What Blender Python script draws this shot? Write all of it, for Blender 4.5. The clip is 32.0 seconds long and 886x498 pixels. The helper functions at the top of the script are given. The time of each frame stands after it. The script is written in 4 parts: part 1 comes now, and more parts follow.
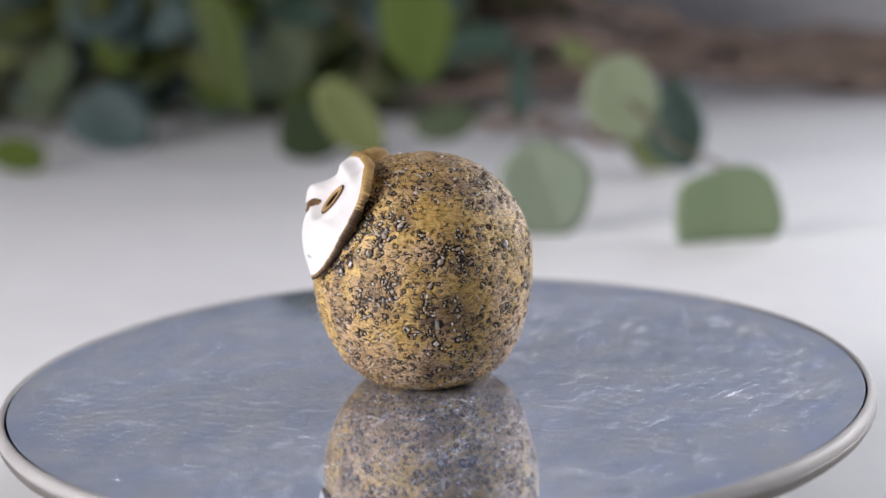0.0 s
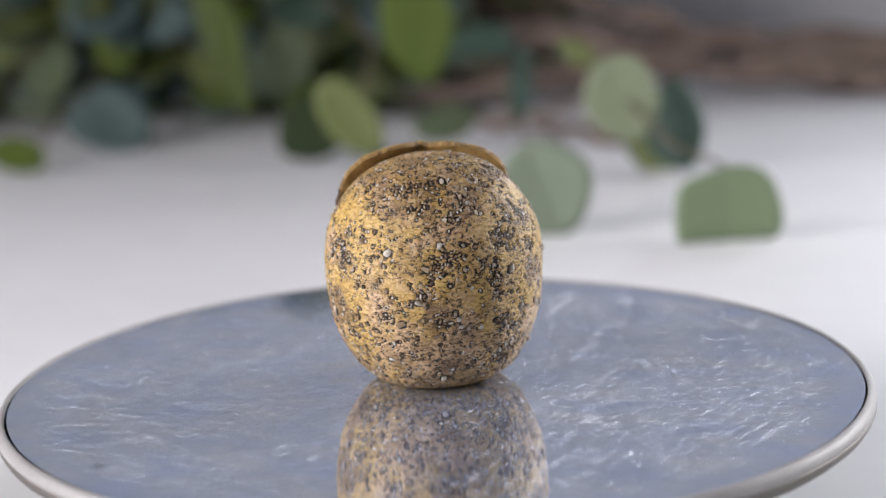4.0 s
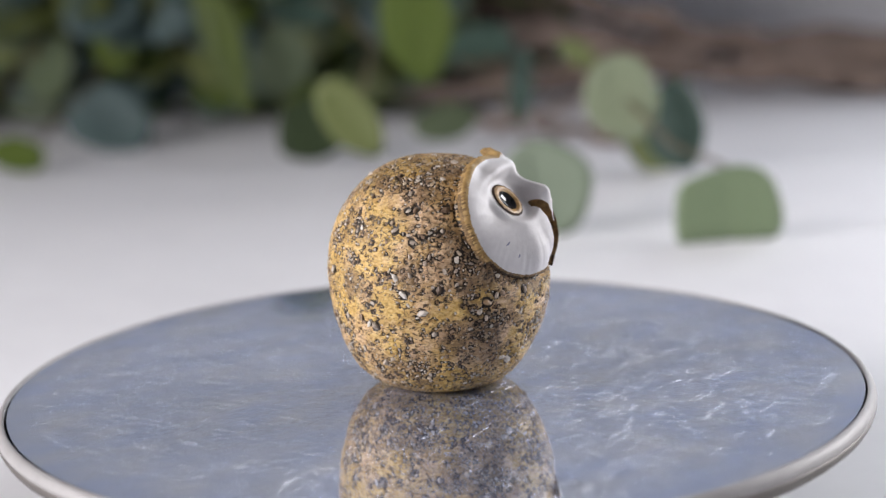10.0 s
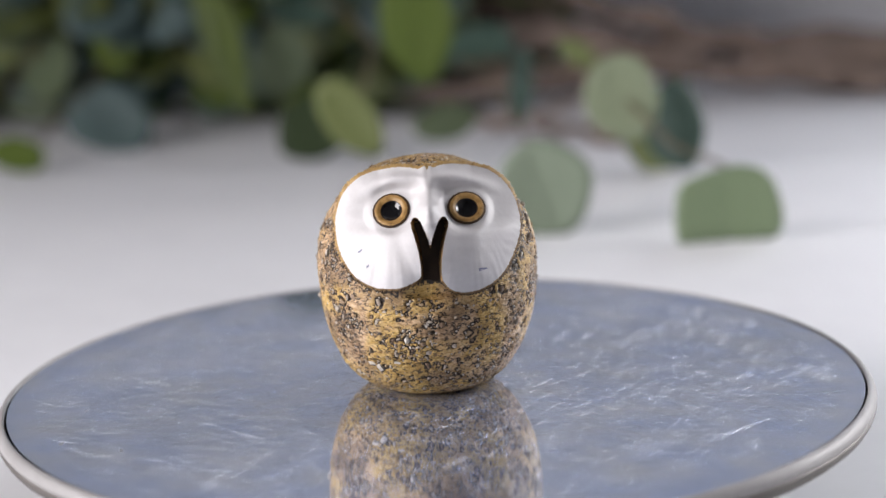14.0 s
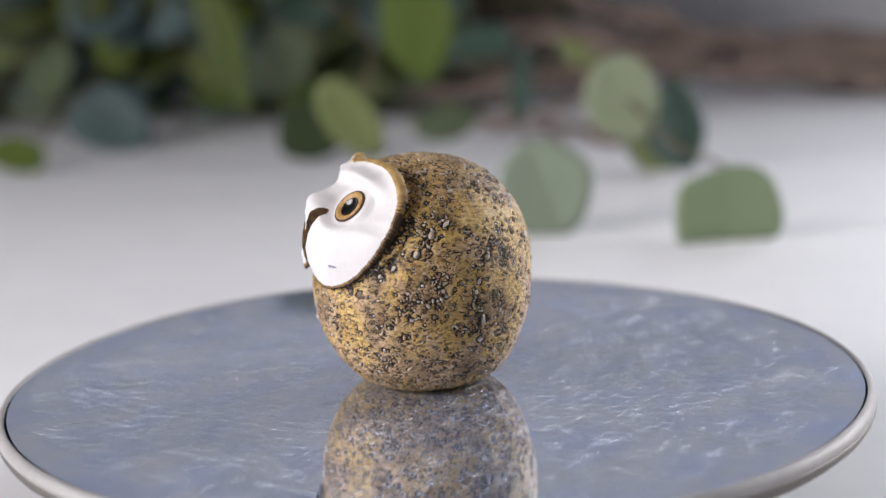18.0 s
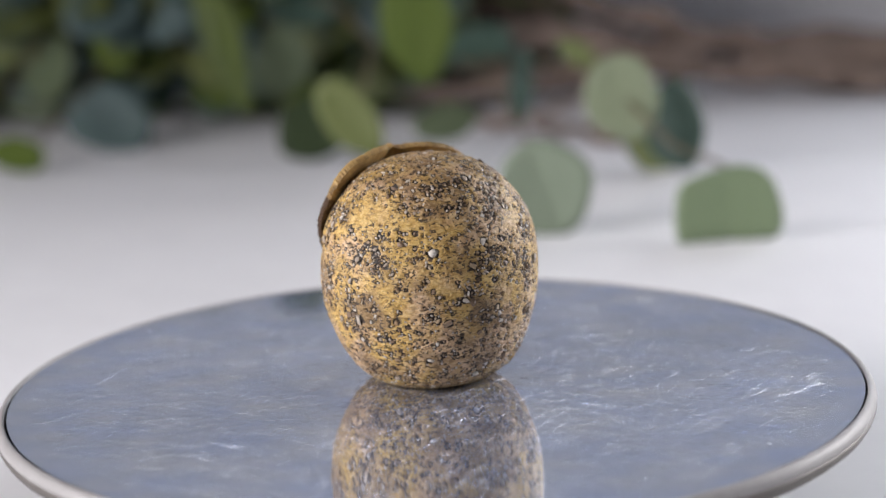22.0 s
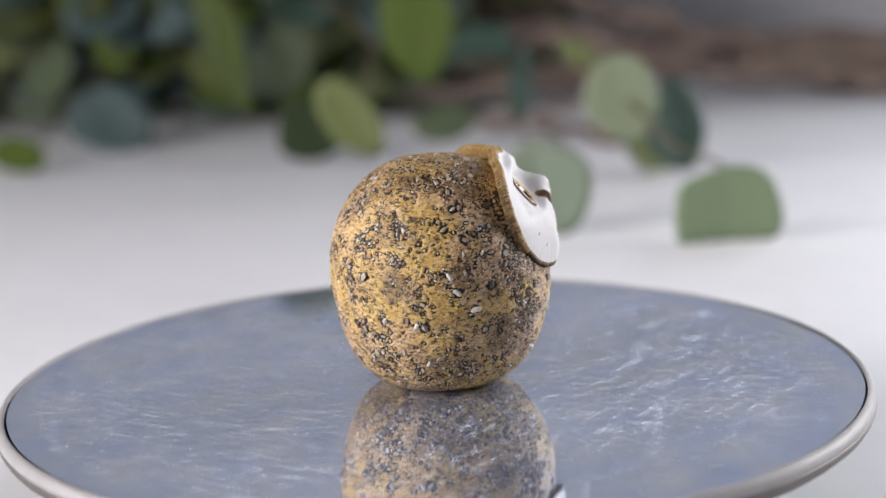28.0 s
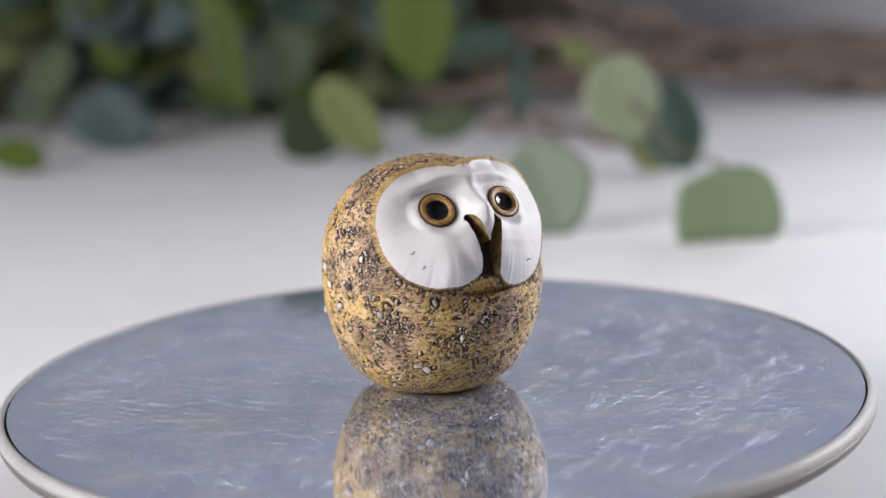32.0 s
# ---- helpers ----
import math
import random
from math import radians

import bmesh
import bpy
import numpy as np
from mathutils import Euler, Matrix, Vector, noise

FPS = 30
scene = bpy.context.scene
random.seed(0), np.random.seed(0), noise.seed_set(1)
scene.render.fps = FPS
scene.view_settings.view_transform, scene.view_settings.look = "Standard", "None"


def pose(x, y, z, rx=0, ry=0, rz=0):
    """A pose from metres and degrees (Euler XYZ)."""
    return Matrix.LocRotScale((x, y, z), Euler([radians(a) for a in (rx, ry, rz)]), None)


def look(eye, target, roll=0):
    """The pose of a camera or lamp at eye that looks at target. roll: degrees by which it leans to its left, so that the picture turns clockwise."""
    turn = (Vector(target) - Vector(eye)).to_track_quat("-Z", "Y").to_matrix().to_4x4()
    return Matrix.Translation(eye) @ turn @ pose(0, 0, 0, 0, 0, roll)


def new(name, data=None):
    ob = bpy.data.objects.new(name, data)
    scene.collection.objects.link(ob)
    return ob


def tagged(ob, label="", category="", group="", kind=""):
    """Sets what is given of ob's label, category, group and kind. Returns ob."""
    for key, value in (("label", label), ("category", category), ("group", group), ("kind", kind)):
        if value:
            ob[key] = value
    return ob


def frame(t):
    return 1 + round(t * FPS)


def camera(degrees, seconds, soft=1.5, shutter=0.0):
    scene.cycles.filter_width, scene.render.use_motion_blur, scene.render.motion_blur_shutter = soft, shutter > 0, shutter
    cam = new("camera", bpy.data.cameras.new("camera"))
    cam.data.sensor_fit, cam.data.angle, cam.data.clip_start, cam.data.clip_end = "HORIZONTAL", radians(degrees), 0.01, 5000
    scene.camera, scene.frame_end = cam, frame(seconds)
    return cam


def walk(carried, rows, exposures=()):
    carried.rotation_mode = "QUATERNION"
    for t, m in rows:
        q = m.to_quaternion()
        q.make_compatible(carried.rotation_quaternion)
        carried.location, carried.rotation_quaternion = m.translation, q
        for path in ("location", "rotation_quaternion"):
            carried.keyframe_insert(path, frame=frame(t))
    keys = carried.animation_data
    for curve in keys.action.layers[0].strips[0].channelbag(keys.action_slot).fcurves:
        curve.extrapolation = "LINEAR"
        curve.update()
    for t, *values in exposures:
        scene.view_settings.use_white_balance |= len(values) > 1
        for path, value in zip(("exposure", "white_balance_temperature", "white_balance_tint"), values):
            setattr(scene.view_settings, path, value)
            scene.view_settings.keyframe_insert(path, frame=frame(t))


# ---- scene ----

# ---------------------------------------------------------------- camera
EYE = Vector((0.0, -0.5054, 0.1474))
PITCH, YAW = radians(12.14), radians(0.417)
AHEAD = Vector((math.sin(YAW) * math.cos(PITCH), math.cos(YAW) * math.cos(PITCH), -math.sin(PITCH)))
cam = camera(28.22, 32.0, soft=1.4)
cam.data.dof.use_dof = True
cam.data.dof.focus_distance = 0.492
cam.data.dof.aperture_fstop = 6.5
STAND = look(EYE, EYE + AHEAD, -2.18)
walk(cam, [(0.0, STAND), (32.0, STAND)], [(0.0, -0.23), (1.0, -0.22), (2.5, -0.15), (5.0, -0.15), (7.0, -0.16), (12.0, -0.13), (14.0, -0.21), (18.0, -0.23), (21.0, -0.23), (22.5, -0.17), (25.0, -0.13), (32.0, -0.16)])

SPIN = -18.527          # degrees a second, clockwise seen from above
OWL_X, OWL_Y = -0.0010, -0.0025
TABLE_Z = -0.035

# ---------------------------------------------------------------- world and lights
world = bpy.data.worlds.new("sky")
scene.world = world
world.use_nodes = True
wn = world.node_tree
sky = wn.nodes.new("ShaderNodeTexSky")
sky.sky_type, sky.sun_disc = "NISHITA", False
sky.sun_elevation, sky.sun_rotation = radians(38), radians(250)
wn.links.new(sky.outputs[0], wn.nodes["Background"].inputs[0])
wn.nodes["Background"].inputs[1].default_value = 0.08


def area(name, eye, target, wide, high, power, colour, spread):
    """A lamp at a window's opening, for the sky's light; the north one is an added helper."""
    data = bpy.data.lights.new(name, "AREA")
    data.shape, data.size, data.size_y, data.energy, data.color = "RECTANGLE", wide, high, power, colour
    data.spread = radians(spread)      # the lamp's cone, narrowed to steer its light
    ob = new(name, data)
    ob.matrix_world = look(eye, target)
    return ob


area("window_light_west", (-1.02, -0.36, 0.42), (0.0, -0.04, 0.0), 0.62, 0.6, 11.9, (1.0, 0.952, 0.962), 140)
area("window_light_east", (1.07, 0.43, 0.42), (0.06, -0.10, 0.0), 0.44, 0.5, 5.8, (0.985, 0.96, 0.98), 110)

# added lamp without a known source: it makes the mirror's scuffs glint
area("glint_lamp_north", (0.74, 1.13, 0.50), (0.06, 0.0, 0.0), 0.48, 0.48, 0.7, (0.84, 0.91, 1.0), 64)


# ---------------------------------------------------------------- materials
def nodes_of(name):
    m = bpy.data.materials.new(name)
    m.use_nodes = True
    return m, m.node_tree, m.node_tree.nodes["Principled BSDF"]


def link(t, a, b):
    t.links.new(a, b)


def coords(t, stretch=(1, 1, 1), turn=0.0):
    """Object coordinates, turned about z and then stretched."""
    c = t.nodes.new("ShaderNodeTexCoord")
    r = t.nodes.new("ShaderNodeMapping")
    r.inputs["Rotation"].default_value = (0, 0, radians(turn))
    m = t.nodes.new("ShaderNodeMapping")
    m.inputs["Scale"].default_value = stretch
    link(t, c.outputs["Object"], r.inputs["Vector"])
    link(t, r.outputs["Vector"], m.inputs["Vector"])
    return m.outputs["Vector"]


def noise_of(t, vec, scale, detail=4.0, rough=0.55, warp=0.0):
    n = t.nodes.new("ShaderNodeTexNoise")
    n.inputs["Scale"].default_value, n.inputs["Detail"].default_value = scale, detail
    n.inputs["Roughness"].default_value, n.inputs["Distortion"].default_value = rough, warp
    link(t, vec, n.inputs["Vector"])
    return n.outputs["Fac"]


def ramp(t, fac, stops):
    r = t.nodes.new("ShaderNodeValToRGB")
    els = r.color_ramp.elements
    while len(els) < len(stops):
        els.new(0.5)
    for e, (p, c) in zip(els, stops):
        e.position = p
        e.color = (*c, 1) if len(c) == 3 else c
    link(t, fac, r.inputs["Fac"])
    return r.outputs["Color"]


def grey(v):
    return (v, v, v)


def mix(t, fac, a, b, mode="MIX"):
    m = t.nodes.new("ShaderNodeMix")
    m.data_type, m.blend_type = "RGBA", mode
    for k, v in ((0, fac), (6, a), (7, b)):
        if isinstance(v, (int, float)):
            m.inputs[k].default_value = v
        elif isinstance(v, tuple):
            m.inputs[k].default_value = (*v, 1)
        else:
            link(t, v, m.inputs[k])
    return m.outputs[2]


def bump(t, shader, height, strength, distance):
    b = t.nodes.new("ShaderNodeBump")
    b.inputs["Strength"].default_value, b.inputs["Distance"].default_value = strength, distance
    link(t, height, b.inputs["Height"])
    link(t, b.outputs["Normal"], shader.inputs["Normal"])


def simple(name, dark, light, scale, rough, metal=0.0, bump_m=0.0, detail=5.0, spec=0.5, stretch=(1, 1, 1)):
    """Two tones mixed by a coarse and a fine noise, with fine relief."""
    m, t, s = nodes_of(name)
    vec = coords(t, stretch)
    big, fine = noise_of(t, vec, scale, detail), noise_of(t, vec, scale * 9, 3.0)
    both = mix(t, 0.4, big, fine)
    link(t, ramp(t, both, [(0.32, dark), (0.68, light)]), s.inputs["Base Color"])
    link(t, ramp(t, fine, [(0.2, grey(max(0.02, rough - 0.07))), (0.8, grey(min(1, rough + 0.07)))]), s.inputs["Roughness"])
    s.inputs["Metallic"].default_value = metal
    s.inputs["Specular IOR Level"].default_value = spec
    if bump_m:
        bump(t, s, both, 0.6, bump_m)
    return m


def clay_material():
    """Ochre stoneware: smooth ochre skin, pinkish buff, brown oxide wash in spots that also paint the face plate's
    shade, dark drag marks.
    """
    m, t, s = nodes_of("ochre_stoneware")
    vec, drag = coords(t), coords(t, (1, 1, 1.9))
    stain_shade = t.nodes.new("ShaderNodeAttribute")
    stain_shade.attribute_name = "stain_shade"
    patch = noise_of(t, vec, 75, 4.0, 0.6, 0.6)
    tone = noise_of(t, vec, 60, 3.0, 0.6, 0.5)
    grain = noise_of(t, drag, 620, 5.0, 0.65, 0.4)
    marks = noise_of(t, drag, 640, 2.5, 0.55, 1.0)
    pits = noise_of(t, vec, 520, 3.0, 0.6, 0.8)
    ochre = ramp(t, grain, [(0.28, (0.27, 0.143, 0.033)), (0.46, (0.56, 0.35, 0.095)), (0.72, (0.76, 0.56, 0.23))])
    buff = ramp(t, grain, [(0.28, (0.27, 0.157, 0.08)), (0.46, (0.55, 0.355, 0.19)), (0.72, (0.80, 0.605, 0.41))])
    wash = ramp(t, grain, [(0.3, (0.075, 0.042, 0.022)), (0.55, (0.21, 0.128, 0.068)), (0.78, (0.40, 0.275, 0.17))])
    dirty = mix(t, 0.30, stain_shade.outputs["Fac"], patch)
    col = mix(t, ramp(t, tone, [(0.46, grey(0)), (0.62, grey(1))]), ochre, buff)
    col = mix(t, ramp(t, dirty, [(0.44, grey(0)), (0.74, grey(0.74))]), col, wash)
    rough_skin = ramp(t, dirty, [(0.18, grey(0.2)), (0.42, grey(1))])
    col = mix(t, mix(t, 1.0, ramp(t, marks, [(0.555, grey(0)), (0.61, grey(0.92))]), rough_skin, "MULTIPLY"), col, (0.022, 0.014, 0.01))
    col = mix(t, mix(t, 1.0, ramp(t, pits, [(0.61, grey(0)), (0.655, grey(0.85))]), rough_skin, "MULTIPLY"), col, (0.04, 0.025, 0.018))
    link(t, col, s.inputs["Base Color"])
    s.inputs["Roughness"].default_value = 0.50
    s.inputs["Specular IOR Level"].default_value = 0.5
    bump(t, s, mix(t, 0.5, grain, mix(t, 1.0, marks, rough_skin, "MULTIPLY")), 0.9, 0.0006)
    return m


def chip_material(name, tones, rough):
    m, t, s = nodes_of(name)
    g = t.nodes.new("ShaderNodeNewGeometry")
    fine = noise_of(t, coords(t), 1500, 3.0)
    tone = ramp(t, g.outputs["Random Per Island"], tones)
    link(t, mix(t, ramp(t, fine, [(0.3, grey(0)), (0.7, grey(0.35))]), tone, (0.03, 0.025, 0.022)), s.inputs["Base Color"])
    s.inputs["Roughness"].default_value = rough
    return m


CLAY = clay_material()
# oxide in the grit's dents; also paints the shade beside the face plate
OXIDE_AND_SHADE = simple("dark_oxide_and_shade", (0.010, 0.007, 0.005), (0.045, 0.028, 0.017), 300, 0.55, bump_m=0.0003)
CHIP_DARK = chip_material("dark_grit", [(0.0, (0.12, 0.074, 0.045)), (0.5, (0.25, 0.165, 0.105)), (1.0, (0.40, 0.28, 0.18))], 0.55)
CHIP_TAN = chip_material("tan_grit", [(0.0, (0.32, 0.20, 0.10)), (0.5, (0.50, 0.36, 0.21)), (1.0, (0.60, 0.49, 0.36))], 0.5)
CHIP_PALE = chip_material("pale_grit", [(0.0, (0.46, 0.37, 0.29)), (0.6, (0.62, 0.54, 0.45)), (1.0, (0.80, 0.74, 0.66))], 0.45)
GLAZE = simple("white_glaze", (0.655, 0.635, 0.64), (0.735, 0.715, 0.72), 90, 0.52, bump_m=0.00015)
OCHRE_EDGE = simple("ochre_edge", (0.28, 0.16, 0.05), (0.60, 0.405, 0.16), 420, 0.55, bump_m=0.0005)
BROWN_EDGE = simple("brown_edge", (0.018, 0.011, 0.006), (0.10, 0.056, 0.025), 520, 0.6, bump_m=0.0006)
UMBER = simple("umber_edge", (0.04, 0.020, 0.008), (0.46, 0.28, 0.105), 620, 0.6, bump_m=0.0010)
# near-black brown for eye rings, edge grooves and painted shade in the slot
SHADE_UMBER = simple("shade_umber", (0.016, 0.008, 0.003), (0.085, 0.040, 0.014), 220, 0.8, bump_m=0.0003)
AMBER = simple("amber_ring", (0.20, 0.095, 0.022), (0.60, 0.37, 0.13), 620, 0.42, bump_m=0.0002)
PUPIL = simple("black_gloss", (0.004, 0.004, 0.005), (0.01, 0.01, 0.012), 80, 0.1)
INK = simple("blue_ink", (0.10, 0.11, 0.22), (0.3, 0.31, 0.42), 900, 0.5)


def mirror_material():
    """Worn, bluish mirror: clear metal under a thin dusty film, with brushed scuffs that catch the side light."""
    m, t, s = nodes_of("worn_mirror")
    vec = coords(t)
    cloud = noise_of(t, vec, 22, 5.0, 0.62, 0.2)
    patch = noise_of(t, vec, 36, 2.0, 0.5, 0.0)
    hue = noise_of(t, coords(t, (1, 1.5, 1), 30), 44, 2.5, 0.5, 0.0)
    streak = noise_of(t, coords(t, (70, 420, 1)), 1.0, 5.0, 0.7, 0.5)
    fine = noise_of(t, coords(t, (240, 1700, 1)), 1.0, 3.0, 0.6, 0.6)
    hair = None
    for k, (turn, long, across) in enumerate(((0, 70, 1500), (17, 110, 2300), (36, 60, 1250), (54, 120, 2500), (72, 75, 1600), (90, 100, 2100), (108, 65, 1400), (127, 120, 2400), (145, 80, 1500), (163, 110, 2200))):
        n = noise_of(t, coords(t, (long * 0.5, across * 1.35, 1), turn), 1.0, 0.0, 0.4, 0.0)
        hair = n if hair is None else mix(t, 1 / (k + 1), hair, n)
    link(t, ramp(t, hue, [(0.30, (0.635, 0.72, 0.91)), (0.70, (0.79, 0.82, 0.865))]), s.inputs["Base Color"])
    s.inputs["Metallic"].default_value = 1.0
    link(t, ramp(t, mix(t, 0.5, cloud, streak), [(0.35, grey(0.012)), (0.7, grey(0.05))]), s.inputs["Roughness"])
    bump(t, s, mix(t, 0.5, streak, fine), 0.03, 0.0002)
    # brushed scuffs
    brushed = t.nodes.new("ShaderNodeBsdfPrincipled")
    brushed.inputs["Metallic"].default_value = 1.0
    brushed.inputs["Roughness"].default_value = 0.38
    link(t, ramp(t, hue, [(0.30, (0.48, 0.61, 1.0)), (0.70, (0.96, 0.95, 0.95))]), brushed.inputs["Base Color"])
    bump(t, brushed, hair, 0.4, 0.0012)
    worn = t.nodes.new("ShaderNodeMixShader")
    link(t, ramp(t, patch, [(0.34, grey(0.03)), (0.68, grey(0.14))]), worn.inputs[0])
    link(t, s.outputs[0], worn.inputs[1])
    link(t, brushed.outputs[0], worn.inputs[2])
    haze = t.nodes.new("ShaderNodeBsdfDiffuse")
    film = ramp(t, hue, [(0.30, (0.32, 0.365, 0.55)), (0.70, (0.40, 0.43, 0.545))])
    link(t, film, haze.inputs["Color"])
    both = t.nodes.new("ShaderNodeMixShader")
    veil = ramp(t, mix(t, 0.3, cloud, fine), [(0.36, grey(0.09)), (0.66, grey(0.13))])
    link(t, veil, both.inputs[0])
    link(t, worn.outputs[0], both.inputs[1])
    link(t, haze.outputs[0], both.inputs[2])
    link(t, both.outputs[0], t.nodes["Material Output"].inputs[0])
    return m


MIRROR = mirror_material()


def burr_material():
    """Broken, hair-thin raised metal along a scratch: it covers only a small share of its width."""
    m, t, s = nodes_of("bright_scratch_metal")
    s.inputs["Base Color"].default_value = (0.80, 0.83, 0.90, 1)
    s.inputs["Metallic"].default_value, s.inputs["Roughness"].default_value = 1.0, 0.32
    clear = t.nodes.new("ShaderNodeBsdfTransparent")
    broken = t.nodes.new("ShaderNodeMixShader")
    link(t, ramp(t, noise_of(t, coords(t), 420, 3.0), [(0.30, grey(0.06)), (0.70, grey(0.27))]), broken.inputs[0])
    link(t, clear.outputs[0], broken.inputs[1])
    link(t, s.outputs[0], broken.inputs[2])
    link(t, broken.outputs[0], t.nodes["Material Output"].inputs[0])
    return m


BURR = burr_material()
RIM = simple("satin_metal_rim", (0.32, 0.31, 0.31), (0.40, 0.39, 0.39), 60, 0.55, metal=0.12, bump_m=0.0001)
# darker copy of the rim's metal: shade of its underside put into colour
RIM_SHADE = simple("shaded_rim_metal", (0.14, 0.128, 0.118), (0.19, 0.175, 0.165), 60, 0.5, metal=0.6, bump_m=0.0001)
GASKET = simple("black_gap", (0.01, 0.01, 0.01), (0.02, 0.02, 0.02), 60, 0.6)
SCUFF_WHITE = simple("pale_scuff", (0.36, 0.38, 0.42), (0.52, 0.53, 0.56), 900, 0.4, metal=0.6)
SCUFF_DARK = simple("dark_scuff", (0.42, 0.46, 0.53), (0.55, 0.59, 0.66), 600, 0.16, metal=1.0)
TABLE = simple("white_tabletop_paint", (0.78, 0.78, 0.805), (0.86, 0.86, 0.88), 6, 0.5, bump_m=0.0002)
WALL = simple("grey_wall_paint", (0.76, 0.755, 0.77), (0.82, 0.815, 0.83), 3, 0.8, bump_m=0.0005)
# for the upper wall, out of view: its tint brightens and blues the mirror
PALEBLUE = simple("pale_blue_upper_wall", (0.67, 0.71, 0.775), (0.73, 0.77, 0.83), 3, 0.8, bump_m=0.0005)
PLASTER = simple("room_plaster", (0.36, 0.36, 0.38), (0.42, 0.42, 0.44), 3, 0.85, bump_m=0.0005)
BOARDS = simple("floor_wood", (0.16, 0.10, 0.06), (0.28, 0.19, 0.11), 6, 0.55, bump_m=0.0005, stretch=(1, 8, 1))
WOODFRAME = simple("window_paint", (0.72, 0.71, 0.69), (0.8, 0.79, 0.77), 20, 0.45)
BARK = simple("brown_bark", (0.075, 0.052, 0.041), (0.37, 0.28, 0.23), 70, 0.8, bump_m=0.002, stretch=(0.35, 1, 1))
STEM = simple("green_brown_stem", (0.07, 0.05, 0.03), (0.17, 0.13, 0.07), 120, 0.7, bump_m=0.0005)


def leaf_material(name, dark, light, rough=0.5):
    m, t, s = nodes_of(name)
    vec = coords(t)
    n = noise_of(t, vec, 120, 5.0)
    info = t.nodes.new("ShaderNodeObjectInfo")
    col = ramp(t, n, [(0.3, dark), (0.7, light)])
    col = mix(t, ramp(t, info.outputs["Random"], [(0, grey(0)), (1, grey(0.3))]), col, dark)
    link(t, col, s.inputs["Base Color"])
    s.inputs["Roughness"].default_value = rough
    bump(t, s, n, 0.4, 0.0004)
    thin = t.nodes.new("ShaderNodeBsdfTranslucent")
    link(t, col, thin.inputs["Color"])
    both = t.nodes.new("ShaderNodeMixShader")
    both.inputs[0].default_value = 0.25
    link(t, s.outputs[0], both.inputs[1])
    link(t, thin.outputs[0], both.inputs[2])
    link(t, both.outputs[0], t.nodes["Material Output"].inputs[0])
    return m


LEAF = {
    "pale": leaf_material("pale_sage_leaf", (0.30, 0.36, 0.21), (0.45, 0.50, 0.37)),
    "frost": leaf_material("frosted_leaf", (0.24, 0.31, 0.21), (0.37, 0.43, 0.34)),
    "sage": leaf_material("sage_leaf", (0.12, 0.176, 0.096), (0.2, 0.256, 0.168)),
    "fresh": leaf_material("fresh_green_leaf", (0.09, 0.142, 0.019), (0.17, 0.23, 0.042)),
    "green": leaf_material("mid_green_leaf", (0.24, 0.325, 0.185), (0.36, 0.45, 0.28)),
    "teal": leaf_material("blue_green_leaf", (0.046, 0.092, 0.07), (0.094, 0.152, 0.118)),
    "slate": leaf_material("slate_blue_leaf", (0.07, 0.118, 0.116), (0.13, 0.188, 0.184)),
    "dark": leaf_material("dark_green_leaf", (0.09, 0.125, 0.07), (0.185, 0.23, 0.13)),
    "deep": leaf_material("deep_green_leaf", (0.022, 0.042, 0.014), (0.055, 0.085, 0.03)),
    "moss": leaf_material("moss_green_leaf", (0.075, 0.115, 0.018), (0.145, 0.19, 0.04)),
    "olive_pale": leaf_material("pale_olive_leaf", (0.16, 0.20, 0.062), (0.26, 0.30, 0.115)),
    "olive": leaf_material("olive_leaf", (0.11, 0.138, 0.034), (0.215, 0.25, 0.085)),
}


# ---------------------------------------------------------------- mesh helpers
def mesh_ob(name, verts, faces, material, parent=None, smooth=True, label=""):
    me = bpy.data.meshes.new(name)
    me.from_pydata([tuple(v) for v in verts], [], faces)
    for m in (material if isinstance(material, (list, tuple)) else [material]):
        me.materials.append(m)
    if smooth:
        me.polygons.foreach_set("use_smooth", [True] * len(me.polygons))
    me.update()
    ob = new(name, me)
    ob.parent = parent
    if label:
        tagged(ob, label)
    return ob


def part(name, bm, material, parent, label="", smooth=False):
    me = bpy.data.meshes.new(name)
    bm.to_mesh(me)
    bm.free()
    me.materials.append(material)
    if smooth:
        me.polygons.foreach_set("use_smooth", [True] * len(me.polygons))
    ob = new(name, me)
    ob.parent = parent
    if label:
        tagged(ob, label)
    return ob


def box(x0, x1, y0, y1, z0, z1, bevel=0.0):
    bm = bmesh.new()
    bmesh.ops.create_cube(bm, size=1)
    bmesh.ops.scale(bm, vec=(x1 - x0, y1 - y0, z1 - z0), verts=bm.verts)
    bmesh.ops.translate(bm, vec=((x0 + x1) / 2, (y0 + y1) / 2, (z0 + z1) / 2), verts=bm.verts)
    if bevel:
        bmesh.ops.bevel(bm, geom=bm.edges[:], offset=bevel, segments=3, affect="EDGES", profile=0.5)
    return bm


def lathe(profile, n=128, close=False):
    """Verts and faces of a profile of (radius, height) turned about z. close: the profile is a ring."""
    verts, faces = [], []
    k = len(profile)
    for i in range(n):
        a = 2 * math.pi * i / n
        for r, z in profile:
            verts.append((r * math.cos(a), r * math.sin(a), z))
    for i in range(n):
        j = (i + 1) % n
        for q in range(k if close else k - 1):
            p = (q + 1) % k
            faces.append((i * k + q, j * k + q, j * k + p, i * k + p))
    return verts, faces


